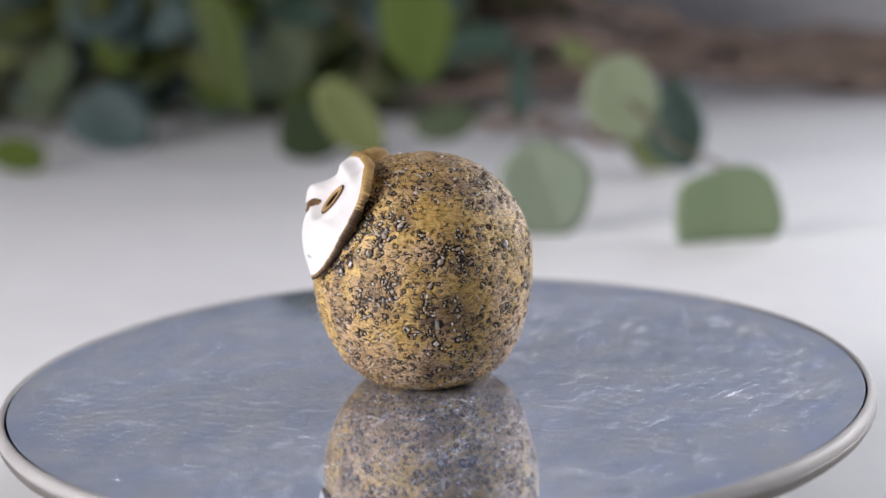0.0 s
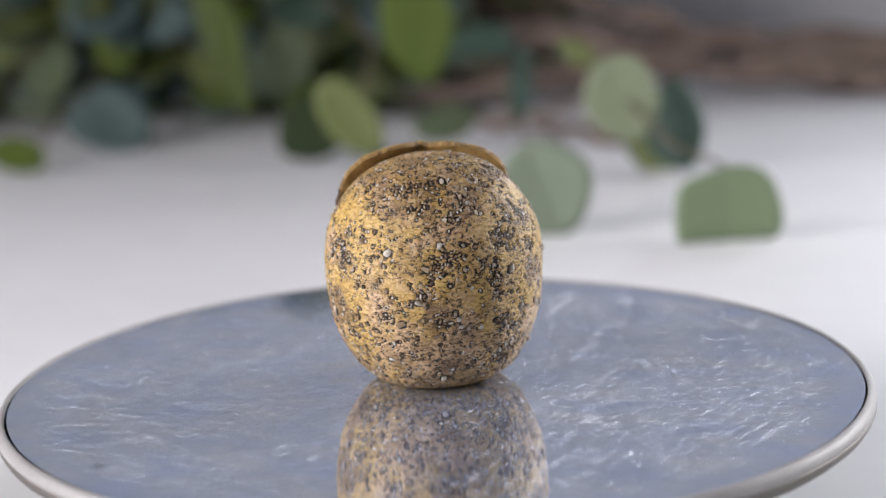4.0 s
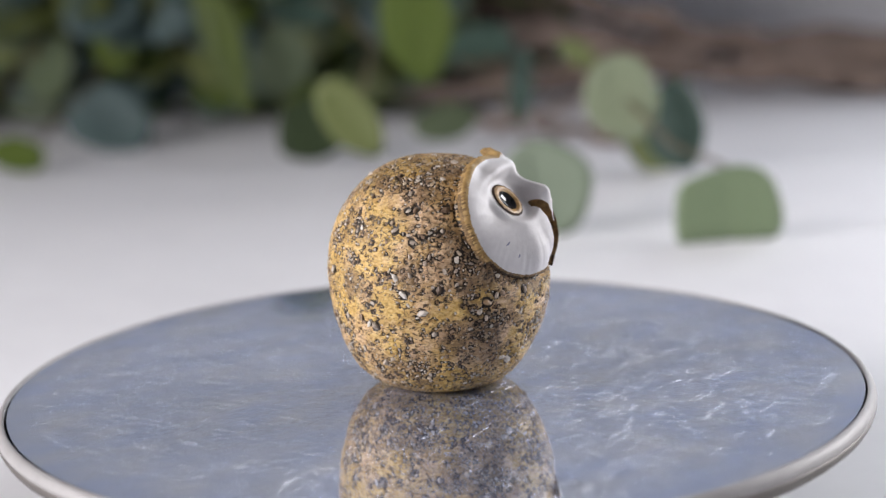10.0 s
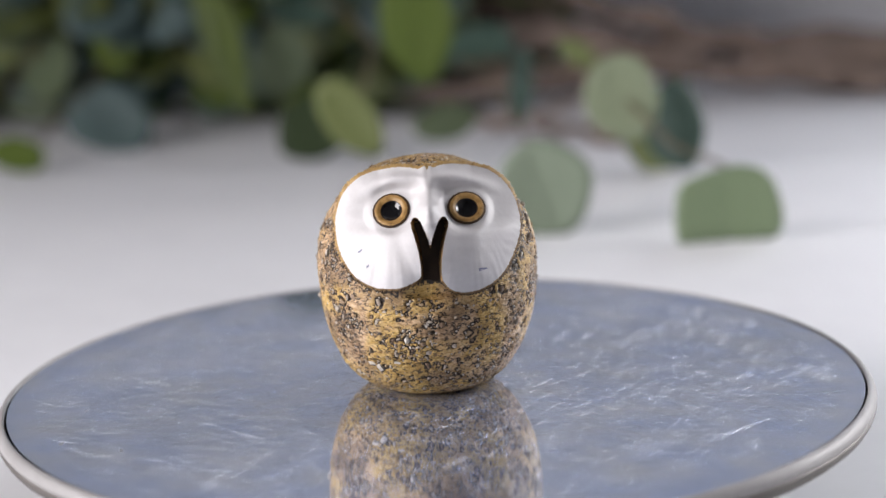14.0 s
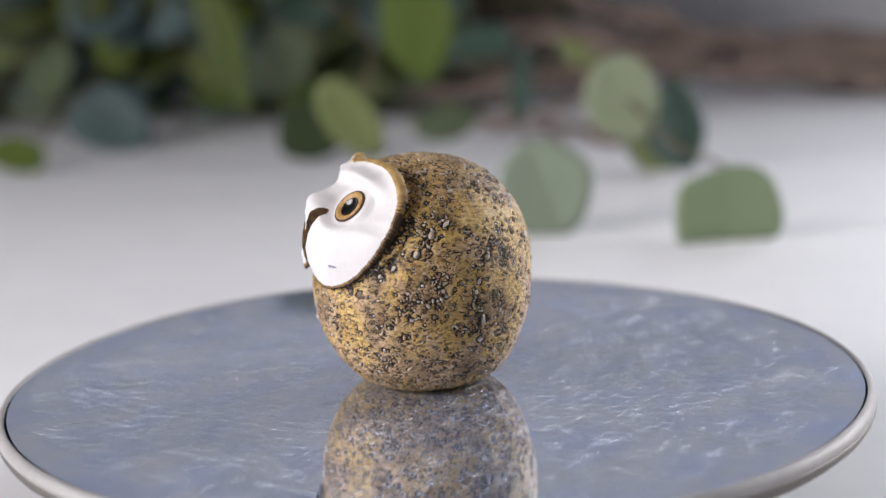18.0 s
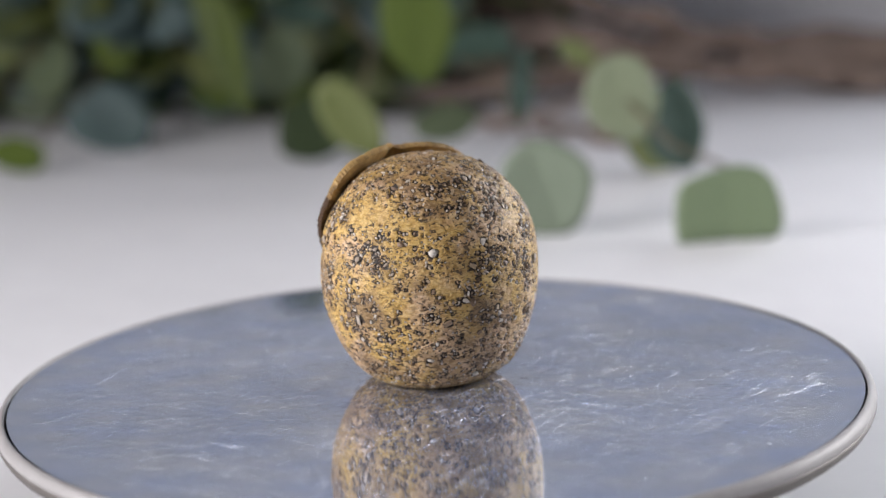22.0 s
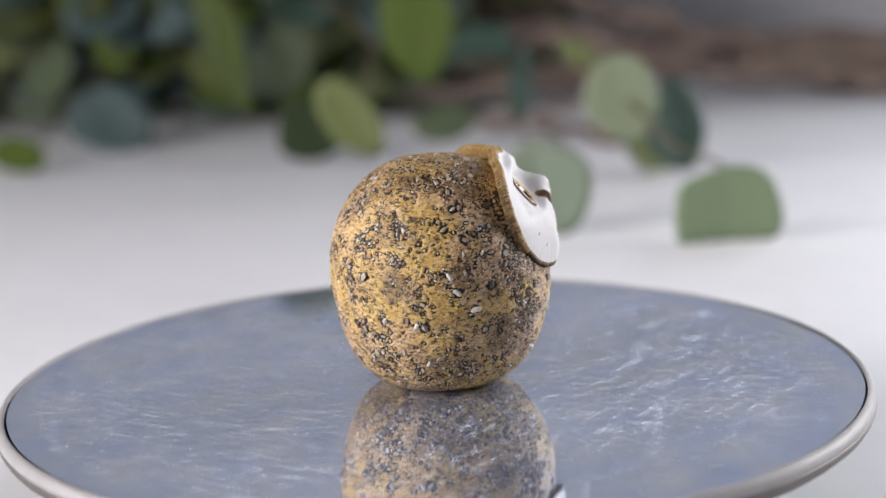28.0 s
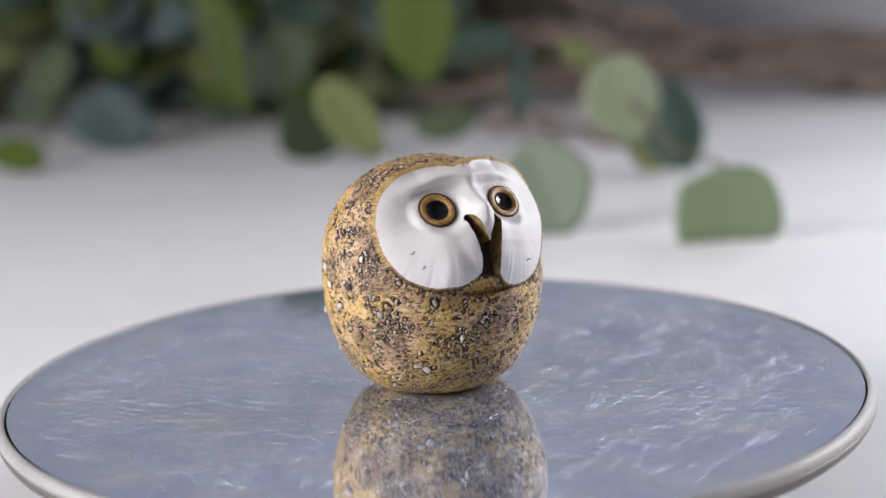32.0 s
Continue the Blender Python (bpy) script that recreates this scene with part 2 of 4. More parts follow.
def tube(points, radii, sides=8):
    """A round limb along points."""
    verts, faces = [], []
    pts = [Vector(p) for p in points]
    side = None
    for i, p in enumerate(pts):
        way = (pts[min(i + 1, len(pts) - 1)] - pts[max(i - 1, 0)]).normalized()
        if side is None:
            side = way.orthogonal().normalized()
        side = (side - way * side.dot(way)).normalized()
        other = way.cross(side)
        for s in range(sides):
            a = 2 * math.pi * s / sides
            verts.append(p + (side * math.cos(a) + other * math.sin(a)) * radii[i])
    n = len(pts)
    for i in range(n - 1):
        for s in range(sides):
            q = (s + 1) % sides
            faces.append((i * sides + s, i * sides + q, (i + 1) * sides + q, (i + 1) * sides + s))
    faces.append(tuple(reversed(range(sides))))
    faces.append(tuple(range((n - 1) * sides, n * sides)))
    return verts, faces


def spline(ctrl, step):
    """Catmull-Rom points along ctrl (closed), about step apart."""
    out, n = [], len(ctrl)
    for i in range(n):
        p = [Vector(ctrl[(i + k - 1) % n]) for k in range(4)]
        m = max(1, round((p[2] - p[1]).length / step))
        for j in range(m):
            s = j / m
            out.append(0.5 * (2 * p[1] + (p[2] - p[0]) * s + (2 * p[0] - 5 * p[1] + 4 * p[2] - p[3]) * s * s
                              + (3 * p[1] - p[0] - 3 * p[2] + p[3]) * s ** 3))
    return out


# ---------------------------------------------------------------- the room
def build_room():
    t = TABLE_Z
    table = tagged(new("table"), "white painted tabletop on four square legs", "table")
    part("tabletop", box(-0.98, 1.03, -0.95, 1.12, t - 0.03, t, 0.004), TABLE, table)
    for x in (-0.92, 0.97):
        for y in (-0.85, 1.0):
            part("leg", box(x - 0.03, x + 0.03, y - 0.03, y + 0.03, -0.785, t - 0.03, 0.004), TABLE, table)
    f = -0.785
    tagged(part("floor", box(-1.25, 1.3, -2.3, 1.3, f - 0.1, f), BOARDS, None), "brown wooden floor boards under the table", "floor", kind="structure")
    tagged(part("ceiling", box(-1.25, 1.3, -2.3, 1.3, 1.7, 1.8), PLASTER, None), "pale plain plaster ceiling of the room", "ceiling", kind="structure")
    north = tagged(new("wall_north"), "light grey wall, its unseen upper part tinted to colour the mirror", "wall", kind="structure")
    part("dado", box(-1.25, 1.3, 1.145, 1.3, f, 0.13), WALL, north, "plain light grey lower paint")
    # unseen upper part, added as a pale blue reflector for the mirror
    for a in ((-1.25, 0.46, 0.13, 1.7), (1.02, 1.3, 0.13, 1.7), (0.46, 1.02, 0.13, 0.22), (0.46, 1.02, 0.78, 1.7)):
        part("upper_wall", box(a[0], a[1], 1.15, 1.3, a[2], a[3]), PALEBLUE, north, "unseen upper wall, pale blue-grey to lighten the mirror")
    # unseen frame, added to go with the north glint lamp
    win = tagged(new("added_window"), "white painted window frame out of view, behind a lamp", "window", kind="structure")
    for a in ((0.46, 0.50, 0.22, 0.78), (0.98, 1.02, 0.22, 0.78), (0.50, 0.98, 0.22, 0.26), (0.50, 0.98, 0.74, 0.78)):
        part("window_frame", box(a[0], a[1], 1.2, 1.26, a[2], a[3]), WOODFRAME, win)
    tagged(part("wall_south", box(-1.25, 1.3, -2.3, -2.2, f, 1.7), PLASTER, None), "plain pale plaster wall of the room", "wall", kind="structure")
    for name, x0, x1, y0, y1 in (("west", -1.25, -1.1, -0.9, 0.06), ("east", 1.15, 1.3, 0.09, 0.77)):
        w = tagged(new("wall_" + name), "pale plaster wall with a window opening", "wall", kind="structure")
        z0, z1 = 0.03, 0.81
        part("wall_below", box(x0, x1, -2.2, 1.15, f, z0), PLASTER, w)
        part("wall_above", box(x0, x1, -2.2, 1.15, z1, 1.7), PLASTER, w)
        part("wall_side", box(x0, x1, -2.2, y0, z0, z1), PLASTER, w)
        part("wall_side", box(x0, x1, y1, 1.15, z0, z1), PLASTER, w)
        win = tagged(new("window_1" if name == "west" else "window_2"), "white painted window frame out of view, behind a lamp", "window", kind="structure")
        xm = (x0 + x1) / 2
        for a in ((y0, y0 + 0.05, z0, z1), (y1 - 0.05, y1, z0, z1), (y0 + 0.05, y1 - 0.05, z0, z0 + 0.05), (y0 + 0.05, y1 - 0.05, z1 - 0.05, z1)):
            part("window_frame", box(xm - 0.03, xm + 0.03, *a), WOODFRAME, win)


build_room()


# ---------------------------------------------------------------- the turntable
MARKS = [(-0.1015, -0.0506, 0.0030, 0.0014, 80, SCUFF_WHITE), (-0.0841, -0.0582, 0.0026, 0.0010, 95, SCUFF_WHITE), (-0.0334, 0.1077, 0.0010, 0.0008, 0, SCUFF_WHITE),
         (-0.1000, -0.0206, 0.0022, 0.0007, 60, SCUFF_WHITE), (-0.0720, -0.0150, 0.0050, 0.0003, 20, SCUFF_WHITE), (-0.0860, 0.0180, 0.0040, 0.0003, 140, SCUFF_WHITE),
         (0.0943, 0.0612, 0.0080, 0.0022, -89, SCUFF_DARK), (0.0965, 0.0540, 0.0030, 0.0010, -70, SCUFF_DARK), (0.0503, -0.0016, 0.0030, 0.0003, 10, SCUFF_WHITE)]


def build_turntable():
    tt = tagged(new("turntable"), "round mirrored turntable with a satin metal rim", "turntable")
    R = 0.125
    v, f = lathe([(0.0, 0.0), (0.03, 0.0), (0.06, 0.0), (0.09, 0.0), (R - 0.0004, 0.0), (R - 0.0004, -0.003), (0.0, -0.003)], 192)
    mesh_ob("mirror_plate", v, f, MIRROR, tt, False, "worn bluish mirror plate with scuffs")
    v, f = lathe([(R - 0.0004, -0.0022), (R + 0.0003, -0.0022), (R + 0.0003, -0.0028), (R - 0.0004, -0.0028)], 192, True)
    mesh_ob("gap", v, f, GASKET, tt)
    ring = [(R + 0.0003, -0.0027), (R + 0.0003, 0.0003), (R + 0.0007, 0.0005), (R + 0.0014, 0.0003), (R + 0.0021, -0.0003), (R + 0.0027, -0.0014),
            (R + 0.0029, -0.0022), (R + 0.0029, -0.0027)]
    v, f = lathe(ring, 192, True)
    mesh_ob("rim", v, f, RIM, tt, True, "satin grey metal rim")
    # the rim's lower half, split off to carry painted shade
    ring = [(R - 0.008, -0.0028), (R + 0.0028, -0.0028), (R + 0.0029, -0.0036), (R + 0.0026, -0.0046), (R + 0.0018, -0.0060), (R + 0.0004, -0.0072), (R - 0.002, -0.0078), (R - 0.008, -0.0078)]
    v, f = lathe(ring, 192, True)
    mesh_ob("rim_shaded_half", v, f, RIM_SHADE, tt, True, "lower half of the rim, its shade painted as darker metal")
    v, f = lathe([(0.0, -0.0031), (R - 0.008, -0.0036), (R - 0.008, -0.0075), (0.085, -0.0085), (0.0, -0.0085)], 96)
    mesh_ob("underside", v, f, GASKET, tt)
    # short scuffs and specks that travel with the plate
    rng = random.Random(4)
    for x, y, long, wide, turn, mat in MARKS:
        n, vs = 14, []
        for k in range(n):
            a = 2 * math.pi * k / n
            px = math.cos(a) * long / 2
            py = math.sin(a) * wide / 2 * (1 + 0.15 * math.sin(5 * a + x * 900)) + 0.06 * long * math.sin(px / long * 3)
            vs.append((px, py))
        c, q = math.cos(radians(turn)), math.sin(radians(turn))
        top = [(x + px * c - py * q, y + px * q + py * c, 0.00002) for px, py in vs]
        low = [(p[0], p[1], -0.0005) for p in top]
        faces = [tuple(range(n))] + [(k, n + k, n + (k + 1) % n, (k + 1) % n) for k in range(n)]
        mesh_ob("scuff_mark", top + low, faces, mat, tt, False)
    # hairline scratches: low burrs in bundles that run the same way
    vs, fs = [], []
    for _ in range(3000):
        a, d, run = rng.uniform(0, 2 * math.pi), 0.118 * math.sqrt(rng.random()), rng.uniform(0, math.pi)
        for _ in range(rng.randint(3, 9)):
            long, wide, turn = rng.uniform(0.003, 0.013), rng.uniform(0.000014, 0.000032), run + rng.gauss(0, 0.08)
            mx, my = d * math.cos(a) + rng.gauss(0, 0.014), d * math.sin(a) + rng.gauss(0, 0.014)
            if math.hypot(mx, my) > 0.118:
                continue
            bend, high = rng.uniform(-0.05, 0.05), wide * rng.uniform(1.12, 1.52)
            base = len(vs)
            for k in range(4):
                e = (k / 3 - 0.5) * long
                side = bend * long * (1 - (2 * e / long) ** 2)
                thin = 1.0 if 0 < k < 3 else 0.3
                for q, z in ((-wide * thin, 0.00001), (0.0, 0.00001 + high * thin), (wide * thin, 0.00001)):
                    o = q + side
                    vs.append((mx + e * math.cos(turn) - o * math.sin(turn), my + e * math.sin(turn) + o * math.cos(turn), z))
            for k in range(3):
                i = base + 3 * k
                fs += [(i, i + 3, i + 4, i + 1), (i + 1, i + 4, i + 5, i + 2)]
    tagged(mesh_ob("hairline_scratching", vs, fs, BURR, tt, False), "fine bright hairline scratches", kind="stuff")
    v, f = lathe([(0.0, -0.0086), (0.075, -0.0086), (0.08, -0.012), (0.085, -0.030), (0.087, -0.0345), (0.086, -0.035), (0.0, -0.035)], 96)
    mesh_ob("foot", v, f, RIM, tt, True, "grey metal foot")
    return tt


turntable = build_turntable()


# ---------------------------------------------------------------- the owl
# each half's outer edge, from the brow's notch round to the chin: sideways, upwards and outwards from the leaning plane, in millimetres
RIGHT_EDGE = [(0.0, 15.8, 2.8), (2.0, 17.4, 1.4), (5.5, 18.8, -1.4), (12.3, 18.8, -4.7), (18.9, 16.6, -6.2), (23.2, 12.0, -7.6), (25.2, 6.2, -7.3),
              (25.4, 0.4, -6.3), (23.5, -5.8, -5.3), (20.1, -12.0, -3.4), (15.2, -16.2, -1.2), (9.6, -17.9, 0.8), (5.6, -17.3, 2.6), (3.2, -15.0, 4.6)]
LEFT_EDGE = [(0.0, 15.8, 2.8), (3.0, 17.2, 1.2), (7.5, 18.3, -0.9), (13.7, 18.0, -2.4), (19.3, 16.2, -3.1), (23.7, 12.4, -4.6), (26.0, 6.9, -5.8),
             (26.3, 1.1, -6.2), (25.0, -5.1, -6.0), (21.5, -11.4, -3.9), (16.6, -15.0, -0.9), (12.6, -16.2, 2.0), (8.2, -16.3, 3.8), (3.6, -14.4, 4.6)]
LOBE_U, LOBE_V = 11.0, 1.0


def smooth(k):
    k = min(1.0, max(0.0, k))
    return k * k * (3 - 2 * k)


def base_height(au, v):
    w = 2.0 - 0.0158 * au * au
    ridge = float(np.interp(v, [-17, -9, -4.5, -2, 1, 3.2, 5, 7, 8.7, 11, 14, 18], [0, 0, -0.6, 0.5, 2.8, 5.2, 6.0, 4.9, 3.6, 3.0, 2.6, 1.4]))
    wide = float(np.interp(v, [-5, 3, 9, 18], [2.6, 3.4, 3.4, 3.2]))
    w += ridge * math.exp(-(au / wide) ** 1.8)
    cheek = float(np.interp(v, [-18.5, -16, -13, -10, -6, -3, 0, 3, 7, 10], [-0.4, 1.7, 4.2, 5.9, 7.1, 7.3, 6.5, 4.0, 0.6, 0.0]))
    w += cheek * math.exp(-(au / 15.5) ** 2)
    # the brow's roll and the hollow between it and the eye
    w += 2.9 * math.exp(-((v - 14.6 + 0.016 * (au - 7) ** 2) / 2.1) ** 2 - ((au - 8.5) / 7.5) ** 2)
    w -= 1.15 * math.exp(-((v - 10.8) / 1.8) ** 2 - ((au - 7.0) / 4.2) ** 2)
    return w


def edge_table(edge):
    rows = []
    for u, v, w in edge:
        a = math.degrees(math.atan2(v - LOBE_V, u - LOBE_U)) % 360
        a = a if a < 200 else a - 360
        rows.append((a, math.hypot(u - LOBE_U, v - LOBE_V), w - base_height(u, v)))
    rows += [(152.0, 12.0, 0.0), (208.0, 12.0, 0.0), (-152.0, 12.0, 0.0)]
    rows.sort()
    return [np.array(c) for c in zip(*rows)]


EDGES = {1: edge_table(RIGHT_EDGE), -1: edge_table(LEFT_EDGE)}


def face_height(u, v):
    """Height of the face plate, in millimetres, over its leaning plane."""
    au, (turn, far, more) = abs(u), EDGES[1 if u > 0 else -1]
    w = base_height(au, v)
    a = math.degrees(math.atan2(v - LOBE_V, au - LOBE_U))
    k = min(1.0, math.hypot(au - LOBE_U, v - LOBE_V) / float(np.interp(a, turn, far)))
    w += float(np.interp(a, turn, more)) * smooth((k - 0.25) / 0.75)
    # the cheeks swell before they fall to the edge
    w += 1.5 * (1 - k ** 3) * smooth((au - 7) / 7) * smooth((4 - v) / 6)
    # crease between the brows
    return w - 0.22 * math.exp(-(u / 0.5) ** 2) * smooth((v - 8) / 4)


EYE_U, EYE_V = 10.4, 5.6


def face_surface(u, v):
    w = face_height(u, v)
    d = math.hypot(abs(u) - EYE_U, v - EYE_V)
    if d < 8.0:
        side = 1 if u > 0 else -1
        c = face_height(side * EYE_U, EYE_V)
        gv, gu = -0.38, (-0.27 if side > 0 else 0.24)
        flat = c - 0.35 + gu * (u - side * EYE_U) + gv * (v - EYE_V)
        k = min(1.0, max(0.0, (8.0 - d) / 2.6))
        k = k * k * (3 - 2 * k)
        w = w * (1 - k) + flat * k
    return w


LEAN = radians(21)
FACE_O = Vector((0.0, -27.0, 50.0))
FACE_V = Vector((0.0, math.sin(LEAN), math.cos(LEAN)))
FACE_N = Vector((0.0, -math.cos(LEAN), math.sin(LEAN)))


def face_point(u, v, w):
    return FACE_O + Vector((u, 0, 0)) + FACE_V * v + FACE_N * w


# from the chin up the slot beside the beak and down the beak to its tip
SLOT = [(2.8, -12.6), (3.2, -8.0), (4.2, -3.5), (5.1, -0.2), (5.0, 1.7), (4.1, 2.7), (2.6, 1.2), (1.6, -1.3), (0.55, -3.8), (0.0, -4.3)]


class Pile:
    """Collects verts, faces and a material number for each face."""
    def __init__(self):
        self.v, self.f, self.m = [], [], []

    def add(self, verts, faces, mat):
        base = len(self.v)
        self.v.extend(verts)
        self.f.extend(tuple(i + base for i in f) for f in faces)
        self.m.extend([mat] * len(faces) if isinstance(mat, int) else mat)


def add_face(pile):
    from mathutils.geometry import delaunay_2d_cdt
    rng = random.Random(5)
    halves = {}
    for side, edge in ((1, RIGHT_EDGE), (-1, LEFT_EDGE)):
        half, run = [], 0.0
        for p in spline([(u, v, 0) for u, v, _ in edge] + [(u, v, 0) for u, v in SLOT], 0.30):
            q = Vector((p.x, p.y))
            # the middle line stays straight from the beak's tip to the brow
            if q.x <= 0.12:
                continue
            slot = q.x < 5 and -14.5 < q.y < 3
            run += rng.uniform(0.35, 1.65) * 0.30
            ridge = 0.0 if slot else math.sin(run * 2 * math.pi / 0.8) * rng.uniform(0.4, 1.0)
            d = (q - Vector((LOBE_U, LOBE_V))).normalized()
            q = q + d * (0.16 * ridge + rng.uniform(-0.07, 0.07)) * (0.0 if slot else 1.0)
            half.append((Vector((side * q.x, q.y)), ridge, slot))
        halves[side] = half
    border = halves[1] + halves[-1][::-1]
    loop = [b[0] for b in border]
    n = len(loop)
    pts = list(loop)
    edges = [(i, (i + 1) % n) for i in range(n)]
    step, row, y = 0.55, 0, -18.5
    while y < 20:
        x = -26 + (step / 2 if row % 2 else 0)
        while x < 26:
            pts.append(Vector((x, y)))
            x += step
        y += step * 0.866
        row += 1
    ov, oe, of, vo, eo, fo = delaunay_2d_cdt(pts, edges, [list(range(n))], 1, 1e-5)
    verts = []
    for p in ov:
        fan = 0.06 * math.sin(math.atan2(p.y - EYE_V, abs(p.x) - EYE_U) * 46 + 2 * math.sin(p.x)) * min(1, max(0, math.hypot(abs(p.x) - EYE_U, p.y - EYE_V) - 11) / 8)
        verts.append(face_point(p.x, p.y, face_surface(p.x, p.y) + fan))
    holes = [math.hypot(abs(p.x) - EYE_U, p.y - EYE_V) < 4.85 for p in ov]
    pile.add(verts, [tuple(f) for f in of if not all(holes[i] for i in f)], 4)
    # border: a thick, grooved edge that runs back from the white front
    vs, fs, mats, rear = [], [], [], []
    for p, ridge, slot in border:
        w = face_surface(p.x, p.y)
        side = 1 if p.x > 0 else -1
        out = (p - Vector((side * LOBE_U, LOBE_V))).normalized()
        deep = float(np.interp(p.y, [-17, -11, -2, 10, 14, 19], [1.3, 1.9, 2.7, 3.0, 3.0, 3.0])) * (0.8 if p.x > 0 and p.y < 12 else 1.0)
        if slot:
            ring = [face_point(p.x, p.y, w), face_point(p.x * 0.85, p.y, (w + min(w - 1.0, 0.2)) / 2), face_point(p.x * 0.75, p.y, (w + 3 * min(w - 1.0, 0.2)) / 4),
                    face_point(p.x * 0.62, p.y, min(w - 1.0, 0.2) + rng.uniform(-0.1, 0.1))]
        else:
            roll = 0.6 * smooth((p.y - 9) / 5)
            g = (0.30 - 0.15 * smooth((p.y - 9) / 5)) * ridge + rng.uniform(-0.10, 0.10)
            ring = [face_point(p.x + out.x * o, p.y + out.y * o, w - d) for o, d in ((0, 0), (0.45 + roll + 0.6 * g, 0.45), (0.75 + roll + g, deep * 0.55), (0.35 + roll + g, deep))]
        rear.append(ring[3])
        vs += ring
    for i in range(n):
        j = (i + 1) % n
        p, ridge, slot = border[i]
        for q in range(3):
            fs.append((i * 4 + q, j * 4 + q, j * 4 + q + 1, i * 4 + q + 1))
            pale = p.y > (9 if p.x > 0 else -7)
            if slot:
                mats.append(5 if q < 2 else 6)
            elif p.y > 12.5:
                mats.append(5 if q == 2 and ridge < -0.3 else 11)
            elif ridge < -0.35 and q > 0:
                mats.append(5 if pale else 6)
            elif q == 2:
                mats.append(5 if pale else 6)
            else:
                mats.append(11 if pale else 12 if q else 5)
    pile.add(vs, fs, mats)
    # lid behind the brow, so that the plate is solid from the back
    inner = [face_point(q.x * 0.84, q.y * 0.84, face_surface(q.x * 0.84, q.y * 0.84) - 4.2) for q in loop]
    pile.add(rear + inner, [(i, (i + 1) % n, n + (i + 1) % n, n + i) for i in range(n)], [11 if q.y > 9 else 5 for q in loop])
    # floor of the slot under the beak, its shade painted near-black brown
    grid, gf = [], []
    for a in range(9):
        for b in range(24):
            v = -14.6 + 18 * b / 23
            u = (-1 + a / 4) * (4.6 - 2.2 * min(1.0, max(0.0, -(v + 5) / 8)))
            grid.append(face_point(u, v, 0.9 - 0.02 * (v + 6) + 0.25 * math.sin(u * 2 + v) - 0.3 * max(0.0, -9.0 - v) ** 1.5))
    for a in range(8):
        for b in range(23):
            gf.append((a * 24 + b, a * 24 + b + 1, (a + 1) * 24 + b + 1, (a + 1) * 24 + b))
    pile.add(grid, gf, 6)
    # eyes: dark groove, amber ring, glossy dome
    prof = [(5.2, 0.05, 6), (4.95, 0.28, 6), (4.6, 0.33, 7), (4.2, 0.52, 7), (3.75, 0.50, 7), (3.35, 0.30, 7), (3.05, 0.06, 6), (2.85, 0.0, 8), (2.5, -0.30, 8),
            (2.0, -0.58, 8), (1.4, -0.76, 8), (0.7, -0.86, 8), (0.02, -0.88, 8)]
    for side in (-1, 1):
        u, v = side * EYE_U, EYE_V
        c = face_point(u, v, face_surface(u, v))
        tu = (face_point(u + 2, v, face_surface(u + 2, v)) - face_point(u - 2, v, face_surface(u - 2, v))).normalized()
        tv = (face_point(u, v + 2, face_surface(u, v + 2)) - face_point(u, v - 2, face_surface(u, v - 2))).normalized()
        nn = tu.cross(tv).normalized()
        k, m = len(prof), 56
        vs, fs, ms = [], [], []
        for i in range(m):
            a = 2 * math.pi * i / m
            for r, h, _ in prof:
                wob = 1 + 0.025 * math.sin(2 * a + side) + (0.008 * math.sin(17 * a) if r > 4.5 else 0)
                vs.append(c + (tu * math.cos(a) + tv * math.sin(a)) * r * wob * 1.05 + nn * (h + 0.12))
        for i in range(m):
            j = (i + 1) % m
            for q in range(k - 1):
                fs.append((i * k + q, j * k + q, j * k + q + 1, i * k + q + 1))
                ms.append(prof[q][2])
        pile.add(vs, fs, ms)
    # small blue marks on the cheeks
    for u, v, long, wide, turn_a in ((14.4, -11.6, 2.4, 0.5, 0.1), (-19.5, -5.0, 1.4, 0.5, 0.5), (-17.5, -9.5, 1.0, 0.4, 0.9), (13.4, -12.0, 0.9, 0.5, -0.5)):
        vs = []
        for k in range(8):
            a = 2 * math.pi * k / 8
            x, y = math.cos(a) * long / 2, math.sin(a) * wide / 2 * (1 + 0.4 * math.sin(3 * a))
            p, q = u + x * math.cos(turn_a) - y * math.sin(turn_a), v + x * math.sin(turn_a) + y * math.cos(turn_a)
            vs.append(face_point(p, q, face_surface(p, q) + 0.13))
        pile.add(vs, [tuple(range(8))], 9)


PROFILE_Z = [0, 0.5, 1.4, 4, 7, 10.7, 14.4, 18.5, 21.4, 25, 30, 36, 40, 44, 47, 50, 52, 55, 57.5, 60, 63, 65.3, 66.7, 67.2]
PROFILE_R = [14.8, 16.6, 18.6, 22.2, 24.9, 27.0, 28.7, 30.0, 30.8, 31.5, 32.0, 32.1, 31.8, 31.1, 30.2, 29.0, 27.9, 26.0, 24.1, 21.6, 17.5, 12.2, 6.0, 0.05]


